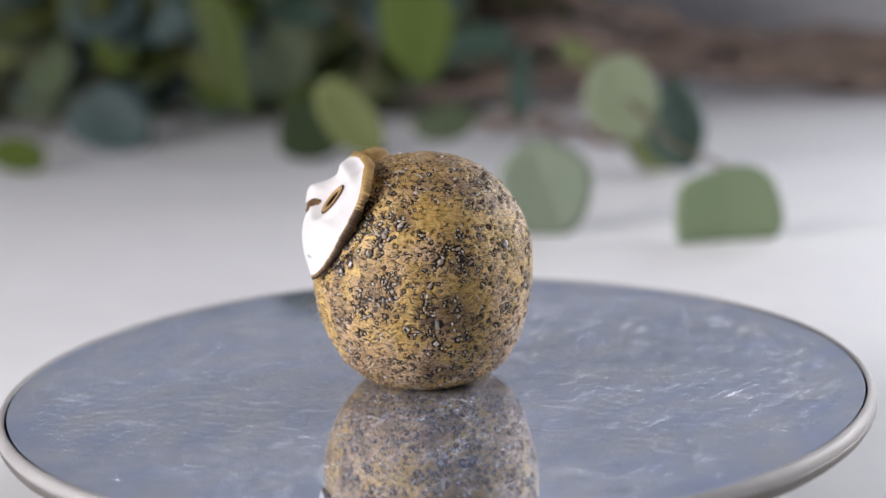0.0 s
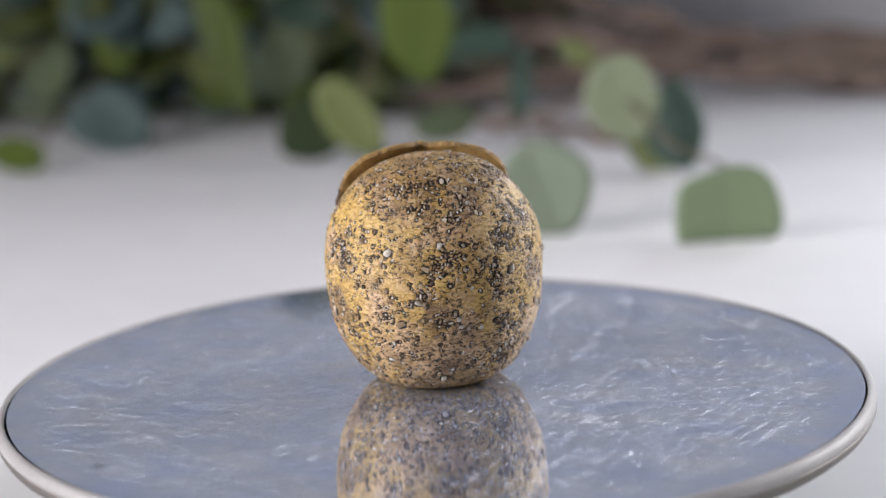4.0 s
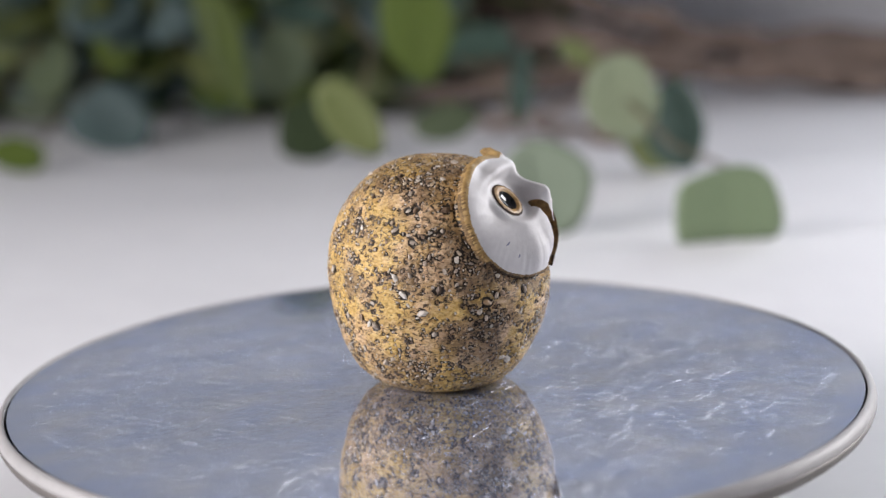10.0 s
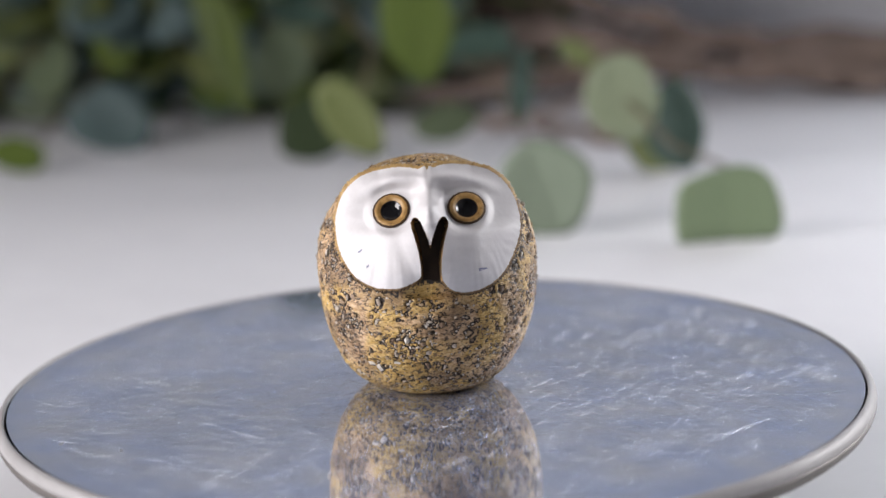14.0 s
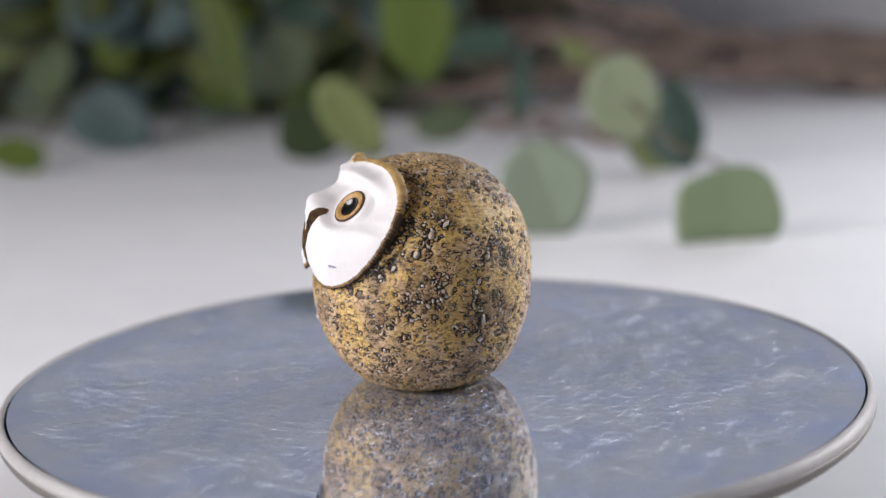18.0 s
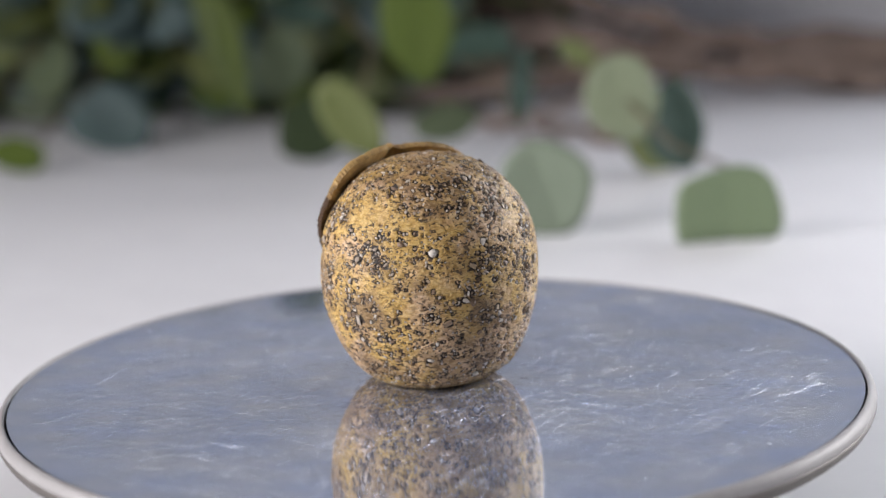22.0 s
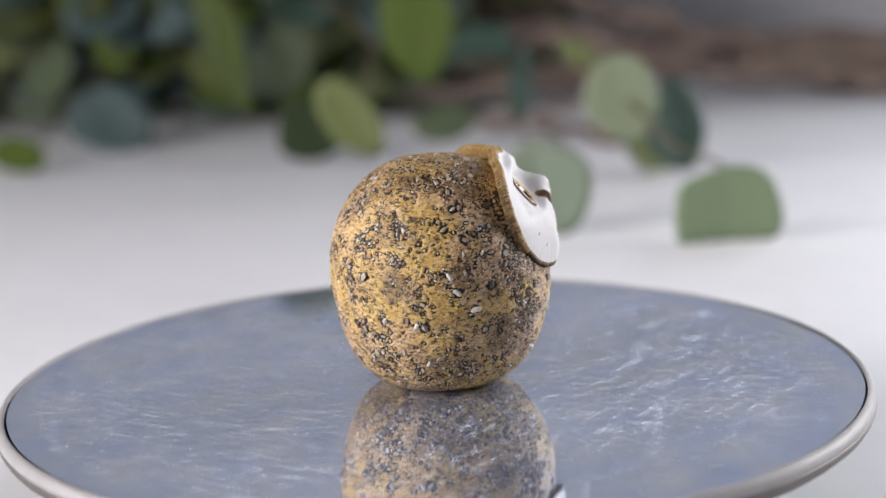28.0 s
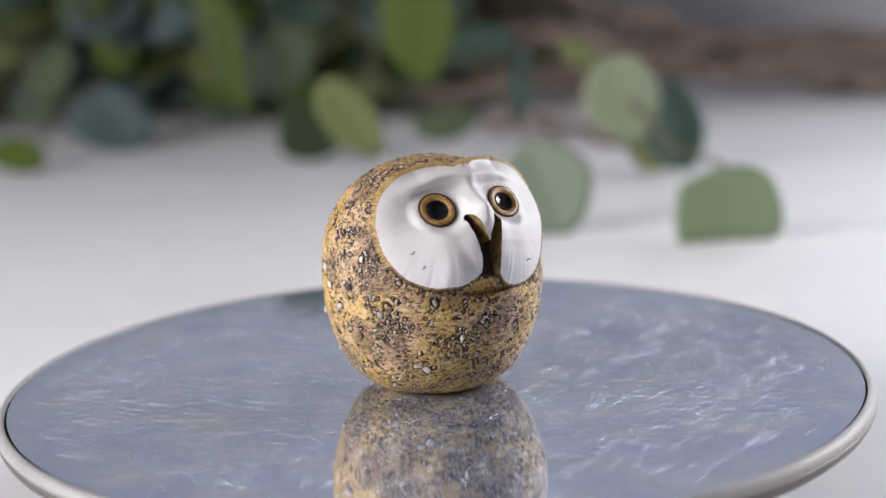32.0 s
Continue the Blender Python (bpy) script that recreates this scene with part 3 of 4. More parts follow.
def body_arrays():
    """Points of the bare body in millimetres, as rings from the base to the crown, with outward normals."""
    rows, cols = 310, 580
    s = np.linspace(0, 1, 4000)
    pz = np.interp(s, np.linspace(0, 1, len(PROFILE_Z)), PROFILE_Z)
    pr = np.interp(s, np.linspace(0, 1, len(PROFILE_R)), PROFILE_R)
    k = np.ones(161) / 161
    pad = np.pad(pr, 80, mode="reflect", reflect_type="odd")
    prs = np.convolve(pad, k, "valid")
    padz = np.pad(pz, 80, mode="reflect", reflect_type="odd")
    pzs = np.convolve(padz, k, "valid")
    length = np.concatenate([[0], np.cumsum(np.hypot(np.diff(prs), np.diff(pzs)))])
    t = np.linspace(0, length[-1], rows)
    r, z = np.maximum(np.interp(t, length, prs), 0.02), np.interp(t, length, pzs)
    a = np.linspace(0, 2 * np.pi, cols, endpoint=False)
    x, y = r[:, None] * np.cos(a), r[:, None] * np.sin(a)
    y = np.where(y < 0, y * (1 + 0.02 * np.exp(-((z[:, None] - 22) / 14) ** 2)), y)
    p = np.stack([x, y, np.repeat(z[:, None], cols, 1)], -1)
    gr, gz = np.gradient(r), np.gradient(z)
    nr, nz = gz / np.hypot(gr, gz), -gr / np.hypot(gr, gz)
    n = np.stack([nr[:, None] * np.cos(a), nr[:, None] * np.sin(a), np.repeat(nz[:, None], cols, 1)], -1)
    return p.reshape(-1, 3), n.reshape(-1, 3), rows, cols


# where grit lies thick, where the skin is bare and where brown wash has run or shade is painted: degrees round the
# body, height and reach in millimetres
GRIT_FRONT = [(-177, 9, 4.0), (-172, 49, 3.5), (-171, 63, 3.0), (-170, 42, 2.5), (-162, 35, 3.0), (-150, 42, 4.5), (-147, 30, 3.0), (-145, 20, 2.0),
    (-139, 24, 3.0), (-131, 26, 2.5), (-102, 21, 4.0), (-92, 24, 3.0), (-75, 8, 2.5), (-59, 32, 2.0), (-40, 24, 3.0), (-38, 13, 2.5), (-28, 51, 2.5),
    (-24, 28, 3.0), (-14, 47, 4.5), (-7, 30, 2.2), (-5, 36, 3.0), (2, 51, 2.8), (4, 22, 2.5), (4, 59, 1.6), (13, 23, 3.5), (14, 29, 4.0),
    (18, 42, 3.0)]
GRIT_BACK = [(33, 40, 4.5), (56, 44, 3.0), (58, 25, 2.8), (63, 60, 2.5), (73, 55, 2.0), (78, 32, 4.0), (80, 56, 2.5), (83, 61, 2.8), (84, 39, 2.8),
    (92, 41, 5.0), (93, 24, 3.5), (97, 52, 2.5), (101, 55, 3.5), (113, 36, 4.0), (118, 33, 3.0), (122, 47, 3.0), (124, 22, 3.0), (125, 11, 3.0),
    (130, 47, 4.5), (136, 14, 4.0), (146, 51, 3.0), (147, 42, 2.5), (157, 33, 2.2), (168, 62, 3.5), (170, 38, 3.5), (178, 11, 3.0)]
BARE = [(-170, 18, 3.0), (-159, 36, 2.5), (-157, 29, 3.0), (-129, 29, 2.5), (-126, 19, 3.0), (-24, 38, 2.5), (-6, 45, 2.0), (8, 17, 3.0),
    (15, 54, 4.5), (23, 35, 3.5), (26, 54, 4.0), (33, 32, 2.5), (46, 52, 2.5), (63, 35, 3.0), (65, 52, 3.5), (77, 27, 2.5), (105, 30, 4.0),
    (115, 23, 2.5), (115, 51, 3.0), (148, 27, 4.0), (156, 57, 4.0), (159, 20, 2.5), (164, 42, 3.0), (166, 57, 3.5), (170, 29, 3.0)]
# the last five also paint the shade below the face plate's edges
WASH_AND_SHADE = [(-180, 39, 4.0), (-161, 21, 5.0), (-150, 36, 4.0), (-139, 22, 5.0), (-110, 32, 5.0), (-78, 28, 5.0), (-28, 42, 3.0), (-20, 34, 6.0),
    (26, 26, 6.0), (65, 54, 5.0), (85, 27, 6.0), (145, 34, 5.0), (-146, 45, 4.0), (-157, 49, 3.5), (-138, 37, 4.5), (-34, 48, 3.5), (-42, 36, 4.0)]


# single pale stones that stand out: degrees round the body, height and size in millimetres
STONES = [(160, 52.2, 0.65), (156, 23.6, 1.0), (-179, 43.7, 0.75), (-169, 43.7, 0.8), (161, 12.0, 1.1), (135, 4.6, 0.9), (173, 38.0, 1.3), (172, 50.3, 0.85), (-171, 41.8, 0.8),
          (-179, 38.6, 0.9), (-135, 31.4, 0.9), (-144, 27.3, 1.0), (-1, 51.4, 1.0), (-18, 43.9, 1.2), (19, 41.4, 1.1), (45, 54.6, 0.8), (60, 43.7, 1.4), (-102, 20.3, 1.4),
          (-97, 18.2, 0.8), (-133, 36.8, 0.9), (-116, 31.0, 1.1), (-37, 37.9, 1.0), (-38, 21.6, 0.9), (-173, 27.9, 1.45), (127, 36.8, 1.2), (178, 55.6, 0.9), (160, 23.4, 1.0), (124, 21.6, 0.9)]


def spread(places, p, off):
    """How strongly each point lies in one of the places, from 0 to 1."""
    out = np.zeros(len(p))
    for a, z, r in places:
        ring = float(np.interp(z, PROFILE_Z, PROFILE_R))
        c = np.array([ring * math.cos(radians(a)), ring * math.sin(radians(a)), z]) + off
        out = np.maximum(out, np.exp(-(((p - c) ** 2).sum(1) / (0.9 * r) ** 2) ** 1.5))
    return out


def icosahedron():
    bm = bmesh.new()
    bmesh.ops.create_icosphere(bm, subdivisions=1, radius=1)
    v = np.array([q.co[:] for q in bm.verts])
    f = [tuple(q.index for q in g.verts) for g in bm.faces]
    bm.free()
    return v, f


def build_owl():
    rng = np.random.RandomState(11)
    p, n, rows, cols = body_arrays()
    off = np.array([OWL_X * 1000, OWL_Y * 1000, 0.0])
    p = p + off
    # low swells of hand-shaped clay
    swell = np.array([noise.noise(Vector(q) * 0.055) * 0.55 + noise.noise(Vector(q) * 0.22) * 0.16 + noise.noise(Vector((q[0] * .9, q[1] * .9, q[2] * 2.2))) * 0.12 for q in p])
    swell *= np.clip(p[:, 2] / 3, 0, 1)
    p = p + n * swell[:, None]
    # press the body flat under the face plate
    o, fv, fn = np.array(FACE_O), np.array(FACE_V), np.array(FACE_N)

    def plate(q):
        d = q - o
        return d[:, 0], d @ fv, d @ fn
    u, v, w = plate(p)
    inside = (((u / 26.3) ** 2 + ((v - 0.5) / 20.0) ** 2) < 1.0) & (w > -14)
    limit = np.full(len(p), 99.0)
    spots = np.nonzero(inside)[0]
    limit[spots] = [min(face_height(a, b), 2.0 - 0.0158 * a * a + 3.0) for a, b in zip(u[spots], v[spots])]
    limit = limit - 2.4
    cut = inside & (w > limit)
    p[cut] -= fn * (w - limit)[cut][:, None]
    reach_in = (u / 26.3) ** 2 + ((v - 0.5) / 20.0) ** 2
    under = np.where((reach_in > 1.0) & (w > -16), np.exp(-((reach_in - 1.0) / 0.32) ** 2), 0.0)
    under = under * np.clip((w + 16) / 6, 0, 1) * np.clip((np.abs(u) - 8) / 8, 0, 1) * np.clip((14 - v) / 6, 0, 1)
    p = p - n * (1.0 * under)[:, None]
    # grit: places picked more densely in clusters
    wobble = np.stack([np.array([noise.noise(Vector(q) * 0.35 + Vector((k * 9.1, 4, 2))) for q in p]) for k in range(3)], -1) * 1.6
    thick, bare, wash_and_shade = spread(GRIT_FRONT + GRIT_BACK, p + wobble, off), spread(BARE, p + wobble, off), spread(WASH_AND_SHADE, p + wobble, off)
    mottle = np.array([noise.noise(Vector(q) * 0.16) for q in p])
    # brown wash and painted plate shade; higher towards the crown and the base
    stain_shade = np.clip(0.45 + 0.42 * mottle + 0.42 * wash_and_shade + 0.16 * thick - 0.36 * bare + 0.26 * np.clip((p[:, 2] - 52) / 10, 0, 1) + 0.12 * np.clip((20 - p[:, 2]) / 12, 0, 1), 0, 1)
    chips, sizes = [], []
    cell = {}
    area_w = np.hypot(p[:, 0] - off[0], p[:, 1] - off[1])
    area_w = area_w / area_w.sum()
    picks = rng.choice(len(p), 40000, p=area_w)
    for a, z, ks in STONES:
        ring = float(np.interp(z, PROFILE_Z, PROFILE_R))
        i = int(np.argmin(((p - off - np.array([ring * math.cos(radians(a)), ring * math.sin(radians(a)), z])) ** 2).sum(1)))
        chips.append(i)
        sizes.append(ks)
        cell.setdefault(tuple((p[i] // 2.5).astype(int)), []).append((i, ks))
    first = len(chips)
    for i in picks:
        if len(chips) >= 4300:
            break
        q = p[i]
        if reach_in[i] < 0.94 and inside[i] or q[2] < 0.9:
            continue
        fine = noise.noise(Vector(q) * 0.3 + Vector((7, 1, 3)))
        low_down = max(0.0, 1 - q[2] / 24)
        if rng.rand() > 0.24 + 0.45 * fine + 0.85 * thick[i] + 0.30 * low_down + 0.25 * max(0.0, (q[2] - 54) / 12) - 0.38 * bare[i]:
            continue
        s = min(1.25, 0.22 * math.exp(rng.normal(0, 0.6)) + 0.11 + 0.10 * thick[i] - 0.04 * low_down)
        key = tuple((q // 2.5).astype(int))
        clash = False
        for dx in (-1, 0, 1):
            for dy in (-1, 0, 1):
                for dz in (-1, 0, 1):
                    for c, cs in cell.get((key[0] + dx, key[1] + dy, key[2] + dz), ()):
                        if ((p[c] - q) ** 2).sum() < (0.8 * (cs + s)) ** 2:
                            clash = True
        if clash:
            continue
        cell.setdefault(key, []).append((i, s))
        chips.append(i)
        sizes.append(s)
    chips, sizes = np.array(chips), np.array(sizes)
    cp, cn = p[chips].copy(), n[chips]
    # dents round the grit, dark with oxide
    dark = rng.rand(len(chips)) < 0.50 + 0.38 * thick[chips]
    reach = sizes * rng.uniform(1.15, 1.75, len(chips)) + 0.14
    from mathutils.kdtree import KDTree
    tree = KDTree(len(cp))
    for i, q in enumerate(cp):
        tree.insert(q, i)
    tree.balance()
    pit = np.full(len(p), 9.0)
    for k, q in enumerate(p):
        for _, i, d in tree.find_n(q, 3):
            e = d / reach[i] * (1.0 if dark[i] else 1.7)
            if e < pit[k]:
                pit[k] = e
    rag = np.array([noise.noise(Vector(q) * 1.3) for q in p]) * 0.45
    depth = np.clip(1.25 - pit - rag, 0, 1)
    p = p - n * (depth * 0.5)[:, None]
    u, v, w = plate(p)
    in_face = (((u / 24) ** 2 + ((v - 0.5) / 18) ** 2) < 1.0) & (w > -14)
    ring = (u / 26.3) ** 2 + ((v - 0.5) / 20.0) ** 2
    # ring beside the plate: oxide and the groove's shade in one dark colour
    groove = (ring > 0.86) & (ring < 0.98 + 0.7 * rag) & (w > -14) & (v < 13) & ((np.abs(u) > 9) | (v > 0))
    # dark patch on the body below the beak
    chin = (np.abs(u) < 4.2 + 3 * rag) & (v > -15.2 + 3 * rag) & (v < 3) & (w > -14)
    darkened = ((depth > 0.3) & ~in_face) | groove | chin
    faces, mats = [], []
    for r in range(rows - 1):
        for c in range(cols):
            c2 = (c + 1) % cols
            a, b, d2, e = r * cols + c, r * cols + c2, (r + 1) * cols + c2, (r + 1) * cols + c
            faces.append((a, b, d2, e))
            mats.append(1 if int(darkened[a]) + int(darkened[b]) + int(darkened[d2]) + int(darkened[e]) >= 3 else 0)
    faces.append(tuple(reversed(range(cols))))
    mats.append(0)
    faces.append(tuple(range((rows - 1) * cols, rows * cols)))
    mats.append(0)
    pile = Pile()
    pile.add([tuple(q) for q in p], faces, mats)
    iv, jf = icosahedron()
    cube_v = np.array([(x, y, z) for x in (-1, 1) for y in (-1, 1) for z in (-1, 1)], float)
    cube_f = [(0, 1, 3, 2), (4, 6, 7, 5), (0, 4, 5, 1), (2, 3, 7, 6), (0, 2, 6, 4), (1, 5, 7, 3)]
    for i in range(len(chips)):
        s = sizes[i]
        if rng.rand() < 0.28 and i >= first:
            shape, facets = cube_v * rng.uniform(0.45, 1.05, (8, 3)), cube_f
        else:
            shape, facets = iv * rng.uniform(0.7, 1.25, (12, 1)), jf
        shape = shape * np.array([rng.uniform(0.85, 1.5), rng.uniform(0.55, 1.0), rng.uniform(0.45, 0.8)]) * s
        z = Vector(cn[i])
        x = z.orthogonal().normalized()
        y = z.cross(x)
        a = rng.uniform(0, 2 * math.pi)
        ax, ay = x * math.cos(a) + y * math.sin(a), y * math.cos(a) - x * math.sin(a)
        tilt = rng.uniform(-0.35, 0.35)
        az = (z + ax * tilt).normalized()
        rot = np.array([ax, ay, az])
        pts = shape @ rot + cp[i] - cn[i] * 0.1 + cn[i] * s * (rng.uniform(-0.42, 0.02) if i >= first else 0.12)
        roll = rng.rand()
        mat = 10 if i < first else (2 if roll < 0.30 else 3 if roll < 0.58 else 10)
        pile.add([tuple(q) for q in pts], facets, mat)
    add_face(pile)
    vs = np.array([tuple(q) for q in pile.v]) / 1000.0
    me = bpy.data.meshes.new("owl_figurine")
    me.from_pydata([tuple(q) for q in vs.tolist()], [], pile.f)
    for m in (CLAY, OXIDE_AND_SHADE, CHIP_DARK, CHIP_TAN, GLAZE, UMBER, SHADE_UMBER, AMBER, PUPIL, INK, CHIP_PALE, OCHRE_EDGE, BROWN_EDGE):
        me.materials.append(m)
    me.polygons.foreach_set("material_index", pile.m)
    me.polygons.foreach_set("use_smooth", [k not in (2, 3, 10) for k in pile.m])
    wear = me.attributes.new("stain_shade", "FLOAT", "POINT")
    wear.data.foreach_set("value", np.concatenate([stain_shade, np.zeros(len(me.vertices) - len(stain_shade))]))
    me.update()
    return tagged(new("owl_figurine", me), "ochre stoneware owl figurine with grit and a white heart-shaped face", "figurine")


owl = build_owl()


# ---------------------------------------------------------------- foliage and driftwood
def leaf_mesh(seed, tip=0.0, notch=0.0):
    """A round, cupped leaf of unit length from its stalk at the origin along +y, with a midrib and real thickness."""
    rng = random.Random(seed)
    rings, spokes = 5, 22
    top = [(0.0, 0.5, 0.0)]
    for r in range(1, rings + 1):
        for s in range(spokes):
            a = 2 * math.pi * s / spokes
            k = r / rings
            wob = 1 + 0.04 * math.sin(3 * a + seed) + 0.03 * math.sin(5 * a + 2 * seed)
            x, y = 0.47 * k * math.sin(a) * wob, 0.5 - 0.5 * k * math.cos(a) * wob
            y += tip * k * max(0, -math.cos(a)) ** 6
            z = 0.22 * (x * x) + 0.12 * (y - 0.5) ** 2 - 0.02 * math.exp(-(x / 0.03) ** 2) + 0.02 * math.sin(7 * y + seed) * abs(x)
            top.append((x, y, z))
    verts = top + [(x, y, z - 0.012) for x, y, z in top]
    n = len(top)
    faces = []
    for s in range(spokes):
        q = (s + 1) % spokes
        faces.append((0, 1 + s, 1 + q))
        faces.append((n, n + 1 + q, n + 1 + s))
        for r in range(rings - 1):
            a, b = 1 + r * spokes, 1 + (r + 1) * spokes
            faces.append((a + s, b + s, b + q, a + q))
            faces.append((n + a + q, n + b + q, n + b + s, n + a + s))
        e = 1 + (rings - 1) * spokes
        faces.append((e + s, n + e + s, n + e + q, e + q))
    me = bpy.data.meshes.new("leaf")
    me.from_pydata(verts, [], faces)
    me.polygons.foreach_set("use_smooth", [True] * len(me.polygons))
    me.update()
    return me


SHAPES = [leaf_mesh(k, tip=(0.0, 0.06, 0.12)[k % 3]) for k in range(6)]
folded = leaf_mesh(0)
for vert in folded.vertices:
    # broad at the fold, narrower towards its tip
    vert.co.x *= 1.10 - 0.30 * vert.co.y + 0.5 * max(0.0, vert.co.y - 0.55)
    if vert.co.y > 0.75:
        vert.co.y = 0.75 + 0.6 * (vert.co.y - 0.75)
    # the stalk end folds under and lies back on the table
    if vert.co.y < 0.24:
        vert.co.z -= (0.24 - vert.co.y)
        vert.co.y = 0.24 + 0.05 * (0.24 - vert.co.y)
SHAPES.append(folded)
LEAF_DATA = {}


def leaf_data(kind, tone):
    if (kind, tone) not in LEAF_DATA:
        me = SHAPES[kind].copy()
        me.materials.append(LEAF[tone])
        LEAF_DATA[kind, tone] = me
    return LEAF_DATA[kind, tone]


def leaf(parent, middle, size, tone, up=(0, 0, 1), facing=(0, -1, 0), kind=0, wide=1.0):
    """A leaf whose blade is centred on middle, its length along up, its upper face towards facing."""
    y = Vector(up).normalized()
    z = Vector(facing)
    z = (z - y * z.dot(y)).normalized()
    x = y.cross(z)
    m = Matrix((x, y, z)).transposed().to_4x4()
    ob = new("leaf", leaf_data(kind, tone))
    ob.parent = parent
    ob.matrix_basis = Matrix.Translation(Vector(middle) - y * size * 0.5) @ m @ Matrix.Diagonal((size * wide, size, size, 1))
    return ob


def sprig(label, points, radius, group="eucalyptus sprigs on the table"):
    s = tagged(new("eucalyptus_sprig"), label, "foliage", group)
    pts = [Vector(p) for p in points]
    fine = []
    for i in range(len(pts) - 1):
        for k in range(4):
            fine.append(pts[i].lerp(pts[i + 1], k / 4))
    fine.append(pts[-1])
    v, f = tube(fine, [radius * (1 - 0.6 * i / len(fine)) for i in range(len(fine))], 7)
    mesh_ob("stem", v, f, STEM, s)
    return s, fine


def build_sprigs():
    # sprigs that reach out over the table, with leaves that stand alone
    s, _ = sprig("eucalyptus sprig with pale round leaves over the table",
                 [(-0.02, 0.80, 0.02), (0.06, 0.66, 0.02), (0.10, 0.55, 0.03), (0.135, 0.45, -0.005), (0.148, 0.36, -0.002)], 0.0022)
    leaf(s, (0.113, 0.50, 0.015), 0.048, "pale", (-0.25, 0.1, 1), (-0.1, -1, 0.45), 1, 0.95)
    leaf(s, (0.147, 0.53, -0.006), 0.054, "teal", (-0.12, 0.1, 1), (0.35, -1, 0.1), 0, 0.8)
    leaf(s, (0.136, 0.545, -0.019), 0.040, "olive_pale", (0.75, 0.2, -0.5), (0, -0.9, 0.4), 2, 0.9)
    leaf(s, (0.146, 0.337, -0.021), 0.056, "green", (-0.05, 0.12, 1), (0.08, -1, 0.35), 6, 1.08)
    leaf(s, (0.092, 0.55, 0.037), 0.026, "olive_pale", (0.8, 0, -0.5), (0, -1, 0.5), 1, 0.6)
    s, _ = sprig("eucalyptus sprig with grey-green leaves touching the table", [(0.0, 0.78, 0.02), (0.04, 0.64, 0.02), (0.055, 0.47, 0.0), (0.06, 0.39, 0.0)], 0.002)
    leaf(s, (0.060, 0.372, -0.012), 0.051, "frost", (-0.35, 0.2, 1), (-0.2, -1, 0.35), 3, 0.97)
    leaf(s, (0.061, 0.62, 0.011), 0.046, "teal", (0.05, 0, 1), (0.5, -0.6, 0.1), 1, 0.5)
    leaf(s, (0.012, 0.62, -0.012), 0.040, "dark", (1, 0.1, 0.2), (0, -1, 0.8), 2, 0.75)
    s, _ = sprig("eucalyptus sprig with bright and olive leaves", [(-0.12, 0.86, 0.06), (-0.06, 0.72, 0.06), (-0.03, 0.62, 0.04), (-0.045, 0.52, 0.0)], 0.0022)
    leaf(s, (-0.043, 0.50, 0.010), 0.051, "olive_pale", (-0.75, 0.1, 1), (-0.2, -1, 0.4), 1, 0.62)
    leaf(s, (-0.004, 0.60, 0.060), 0.075, "fresh", (0.1, 0.1, -1), (0.1, -1, 0.4), 2, 0.66)
    leaf(s, (-0.072, 0.62, -0.012), 0.050, "deep", (1, 0.2, 0.35), (0, -1, 0.3), 0, 0.9)
    leaf(s, (0.036, 0.70, 0.028), 0.055, "teal", (1, 0.1, 0.15), (0, -1, 0.5), 3, 0.6)
    s, _ = sprig("eucalyptus sprig with slate-blue and small green leaves", [(-0.20, 0.92, 0.05), (-0.22, 0.80, 0.03), (-0.24, 0.70, 0.0), (-0.258, 0.63, -0.02)], 0.002)
    leaf(s, (-0.220, 0.715, -0.014), 0.064, "slate", (-0.9, 0.1, 0.35), (-0.1, -1, 0.5), 3, 0.8)
    leaf(s, (-0.264, 0.62, -0.022), 0.036, "fresh", (1, 0.2, -0.25), (0, -0.9, 0.7), 1, 0.75)
    leaf(s, (-0.137, 0.70, 0.040), 0.088, "moss", (0.28, 0, -1), (0.3, -1, 0.3), 5, 0.34)
    leaf(s, (-0.100, 0.73, 0.02), 0.05, "dark", (0.1, 0, 1), (0.3, -1, 0.2), 4, 0.9)


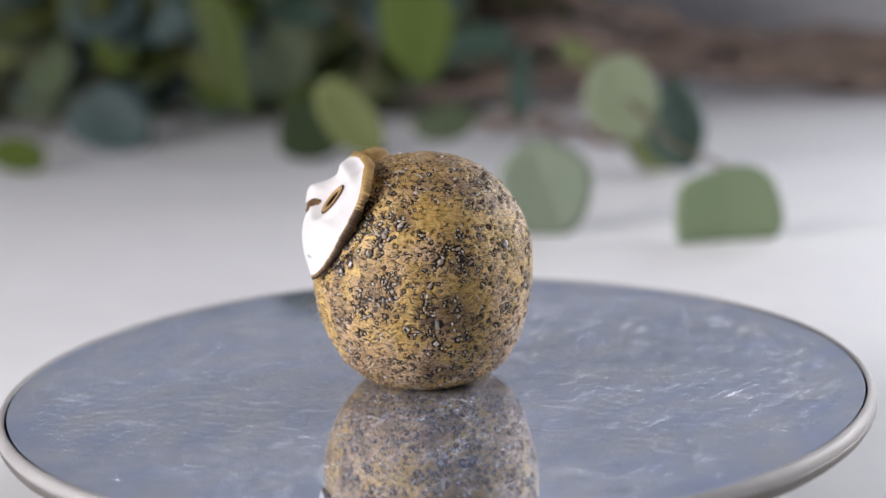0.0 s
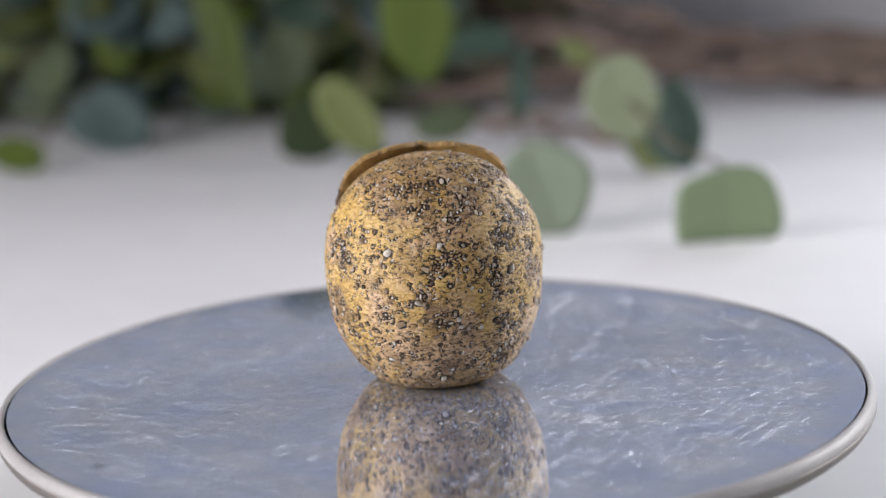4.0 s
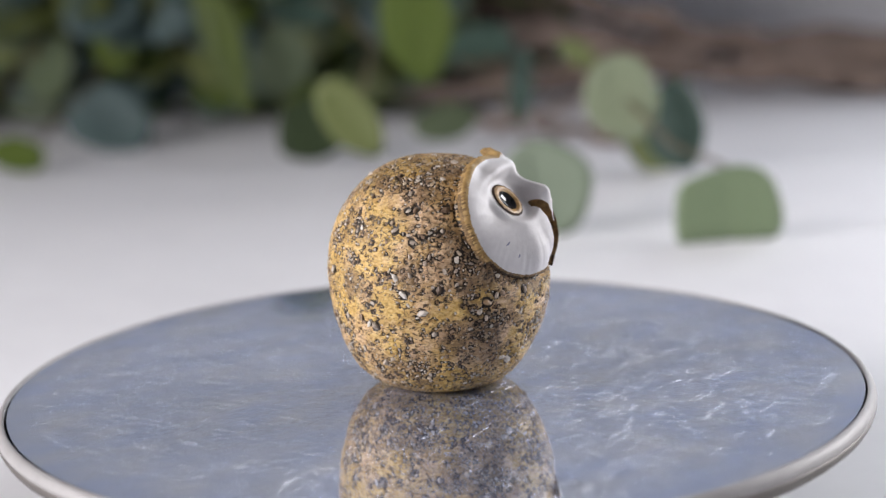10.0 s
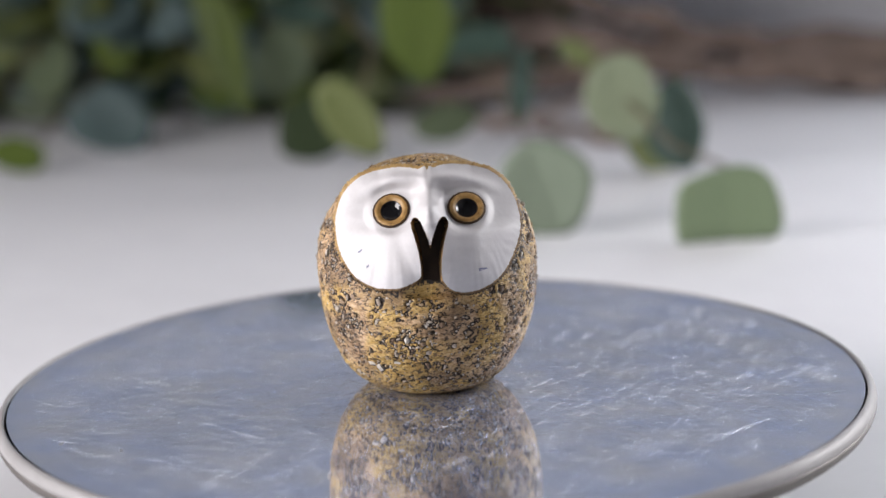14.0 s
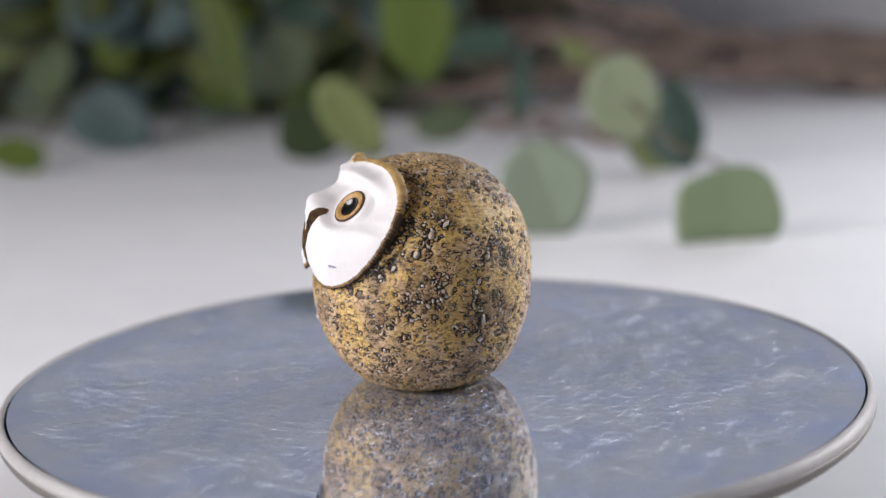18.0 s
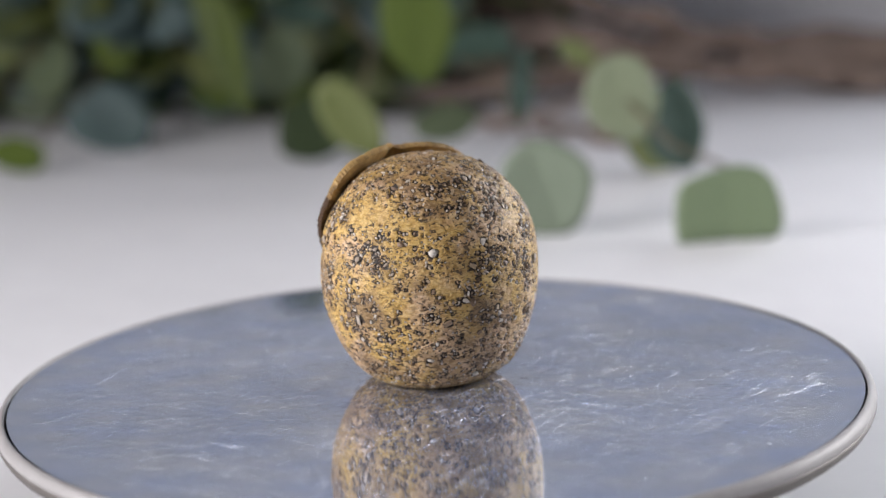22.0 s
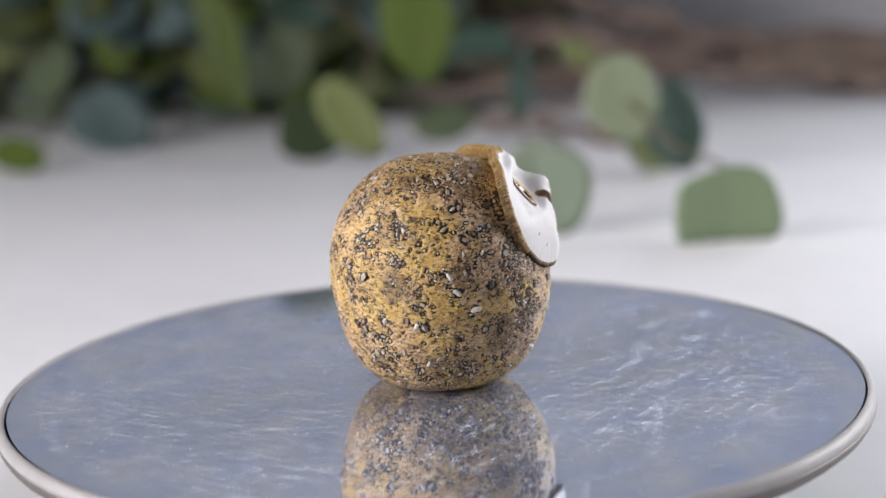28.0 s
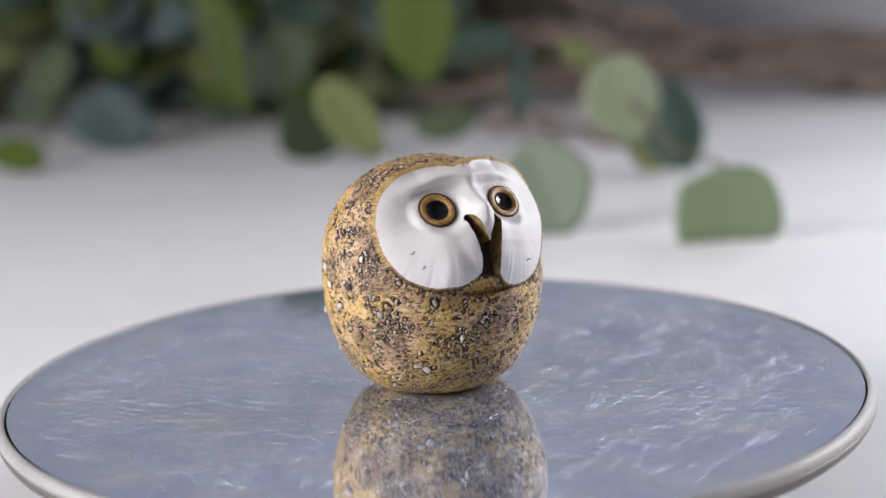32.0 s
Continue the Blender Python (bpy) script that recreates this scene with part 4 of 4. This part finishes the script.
def build_bush():
    """The dense bunch behind: arching stems with leaves set in pairs."""
    rng = random.Random(21)
    tones = ["dark", "dark", "slate", "olive", "olive", "dark", "teal", "fresh", "slate"]
    roots = [(-0.44, 0.92), (-0.38, 0.84), (-0.33, 0.98), (-0.28, 0.86), (-0.23, 0.97), (-0.19, 0.87), (-0.13, 0.96), (-0.10, 0.88), (-0.05, 0.95), (-0.01, 0.90), (-0.30, 0.80), (-0.16, 0.80), (-0.07, 0.84), (-0.03, 0.88), (0.02, 0.93), (-0.11, 0.83), (-0.22, 0.82), (-0.34, 0.88), (-0.065, 0.80), (-0.03, 0.82), (0.03, 0.90), (0.0, 0.80), (-0.09, 0.78), (0.05, 0.97), (-0.02, 0.99), (0.09, 0.99), (-0.07, 1.0)]
    for n, (x, y) in enumerate(roots):
        lean = rng.uniform(-0.05, 0.05)
        top = (0.142 if x < -0.03 else 0.09) + rng.uniform(-0.03, 0.02)
        if y < 0.83 and x > -0.1:
            top = rng.uniform(0.06, 0.085)
        if y > 0.92:
            top += 0.02
        if x < -0.25:
            top -= 0.02
        pts = [(x - 0.06, y + 0.10, TABLE_Z + 0.005), (x - 0.02, y + 0.04, TABLE_Z + 0.03), (x + lean * 0.4, y, 0.03), (x + lean, y - 0.02, 0.09),
               (x + lean * 1.6, y - 0.02, top)]
        s, fine = sprig("dense eucalyptus sprig with dark green leaves" if n % 2 else "dense eucalyptus sprig with olive and blue-green leaves", pts, 0.0024)
        for k, p in enumerate(fine[3:]):
            for side in (-1, 1):
                size = rng.uniform(0.036, 0.058)
                out = Vector((side * rng.uniform(0.5, 1), rng.uniform(-0.9, 0.2), rng.uniform(-0.5, 0.7))).normalized()
                mid = p + out * size * 0.62
                mid.z = max(mid.z, TABLE_Z + size * 0.42)
                if side > 0 and k % 2:
                    # a smaller leaf turned to the light fills the gap
                    leaf(s, p + Vector((rng.uniform(-0.02, 0.02), 0.012, rng.uniform(-0.005, 0.02))), size * 0.85, rng.choice(tones), (rng.uniform(-1, 1), 0.2, 0.8), (rng.uniform(-0.3, 0.3), -1, rng.uniform(0.2, 0.9)), rng.randrange(6), 0.85)
                leaf(s, mid, size, rng.choice(tones), out, (rng.uniform(-0.6, 0.6), -1, rng.uniform(-0.1, 0.9)), rng.randrange(6), rng.uniform(0.65, 0.95))


def strand(points, radius, rng, sides=10):
    """A gnarled limb: smooth through its points, with swelling and twist."""
    pts = [Vector(p) for p in points]
    fine = []
    for i in range(len(pts) - 1):
        p0, p1, p2, p3 = pts[max(i - 1, 0)], pts[i], pts[i + 1], pts[min(i + 2, len(pts) - 1)]
        for k in range(10):
            t = k / 10
            fine.append(0.5 * (2 * p1 + (p2 - p0) * t + (2 * p0 - 5 * p1 + 4 * p2 - p3) * t * t + (3 * p1 - p0 - 3 * p2 + p3) * t ** 3))
    fine.append(pts[-1])
    ph = rng.uniform(0, 6)
    wob = [p + Vector((0, 0.003 * math.sin(i * 0.7 + ph), 0.0025 * math.sin(i * 0.5 + 2 * ph))) for i, p in enumerate(fine)]
    return tube(wob, [radius * (1 + 0.22 * math.sin(i * 0.55 + ph) + rng.uniform(-0.1, 0.1)) for i in range(len(wob))], sides)


def build_driftwood():
    rng = random.Random(8)
    wood = tagged(new("driftwood"), "gnarled brown driftwood branch lying on the table", "branch")
    runs = [([(0.042, 0.86, 0.068), (0.112, 0.87, 0.048), (0.17, 0.88, 0.029), (0.223, 0.88, 0.012), (0.288, 0.87, 0.0), (0.40, 0.86, -0.007), (0.56, 0.85, -0.005)], 0.0085),
            ([(0.062, 0.84, 0.026), (0.118, 0.85, 0.015), (0.176, 0.86, -0.005), (0.233, 0.86, -0.012), (0.306, 0.85, -0.018), (0.40, 0.86, -0.022), (0.55, 0.87, -0.022)], 0.0105),
            ([(-0.025, 0.82, -0.012), (0.042, 0.83, -0.016), (0.109, 0.85, -0.008), (0.191, 0.87, 0.005), (0.259, 0.88, 0.004), (0.394, 0.89, 0.0), (0.57, 0.88, 0.004)], 0.008),
            ([(0.024, 0.88, 0.048), (0.089, 0.87, 0.029), (0.137, 0.87, 0.012), (0.204, 0.9, 0.004), (0.272, 0.9, 0.003), (0.40, 0.91, -0.004), (0.56, 0.9, -0.015)], 0.0095),
            ([(0.264, 0.85, -0.006), (0.312, 0.84, -0.013), (0.338, 0.83, -0.019), (0.40, 0.82, -0.026), (0.50, 0.80, -0.027)], 0.0075),
            ([(-0.081, 0.88, 0.036), (-0.021, 0.86, 0.005), (0.039, 0.85, -0.001), (0.091, 0.85, -0.014), (0.16, 0.86, -0.02)], 0.0065)]
    for pts, r in runs:
        v, f = strand(pts, r, rng)
        mesh_ob("limb", v, f, BARK, wood)
    twig = tagged(new("twig"), "thin dark brown twig lying on the table", "twig")
    v, f = strand([(0.03, 0.76, -0.028), (0.058, 0.72, -0.026), (0.09, 0.70, -0.027), (0.115, 0.66, -0.031), (0.132, 0.64, -0.032)], 0.0042, rng, 8)
    mesh_ob("stick", v, f, BARK, twig)
    v, f = strand([(0.075, 0.71, -0.026), (0.095, 0.72, -0.018), (0.115, 0.74, -0.012)], 0.003, rng, 7)
    mesh_ob("side_stick", v, f, BARK, twig)


build_sprigs()
build_bush()
build_driftwood()


# ---------------------------------------------------------------- what moves
def motions():
    rows = [(k * 0.5, pose(0, 0, 0, 0, 0, SPIN * (k * 0.5 - 14.0))) for k in range(65)]
    walk(owl, rows)
    walk(turntable, rows)


motions()
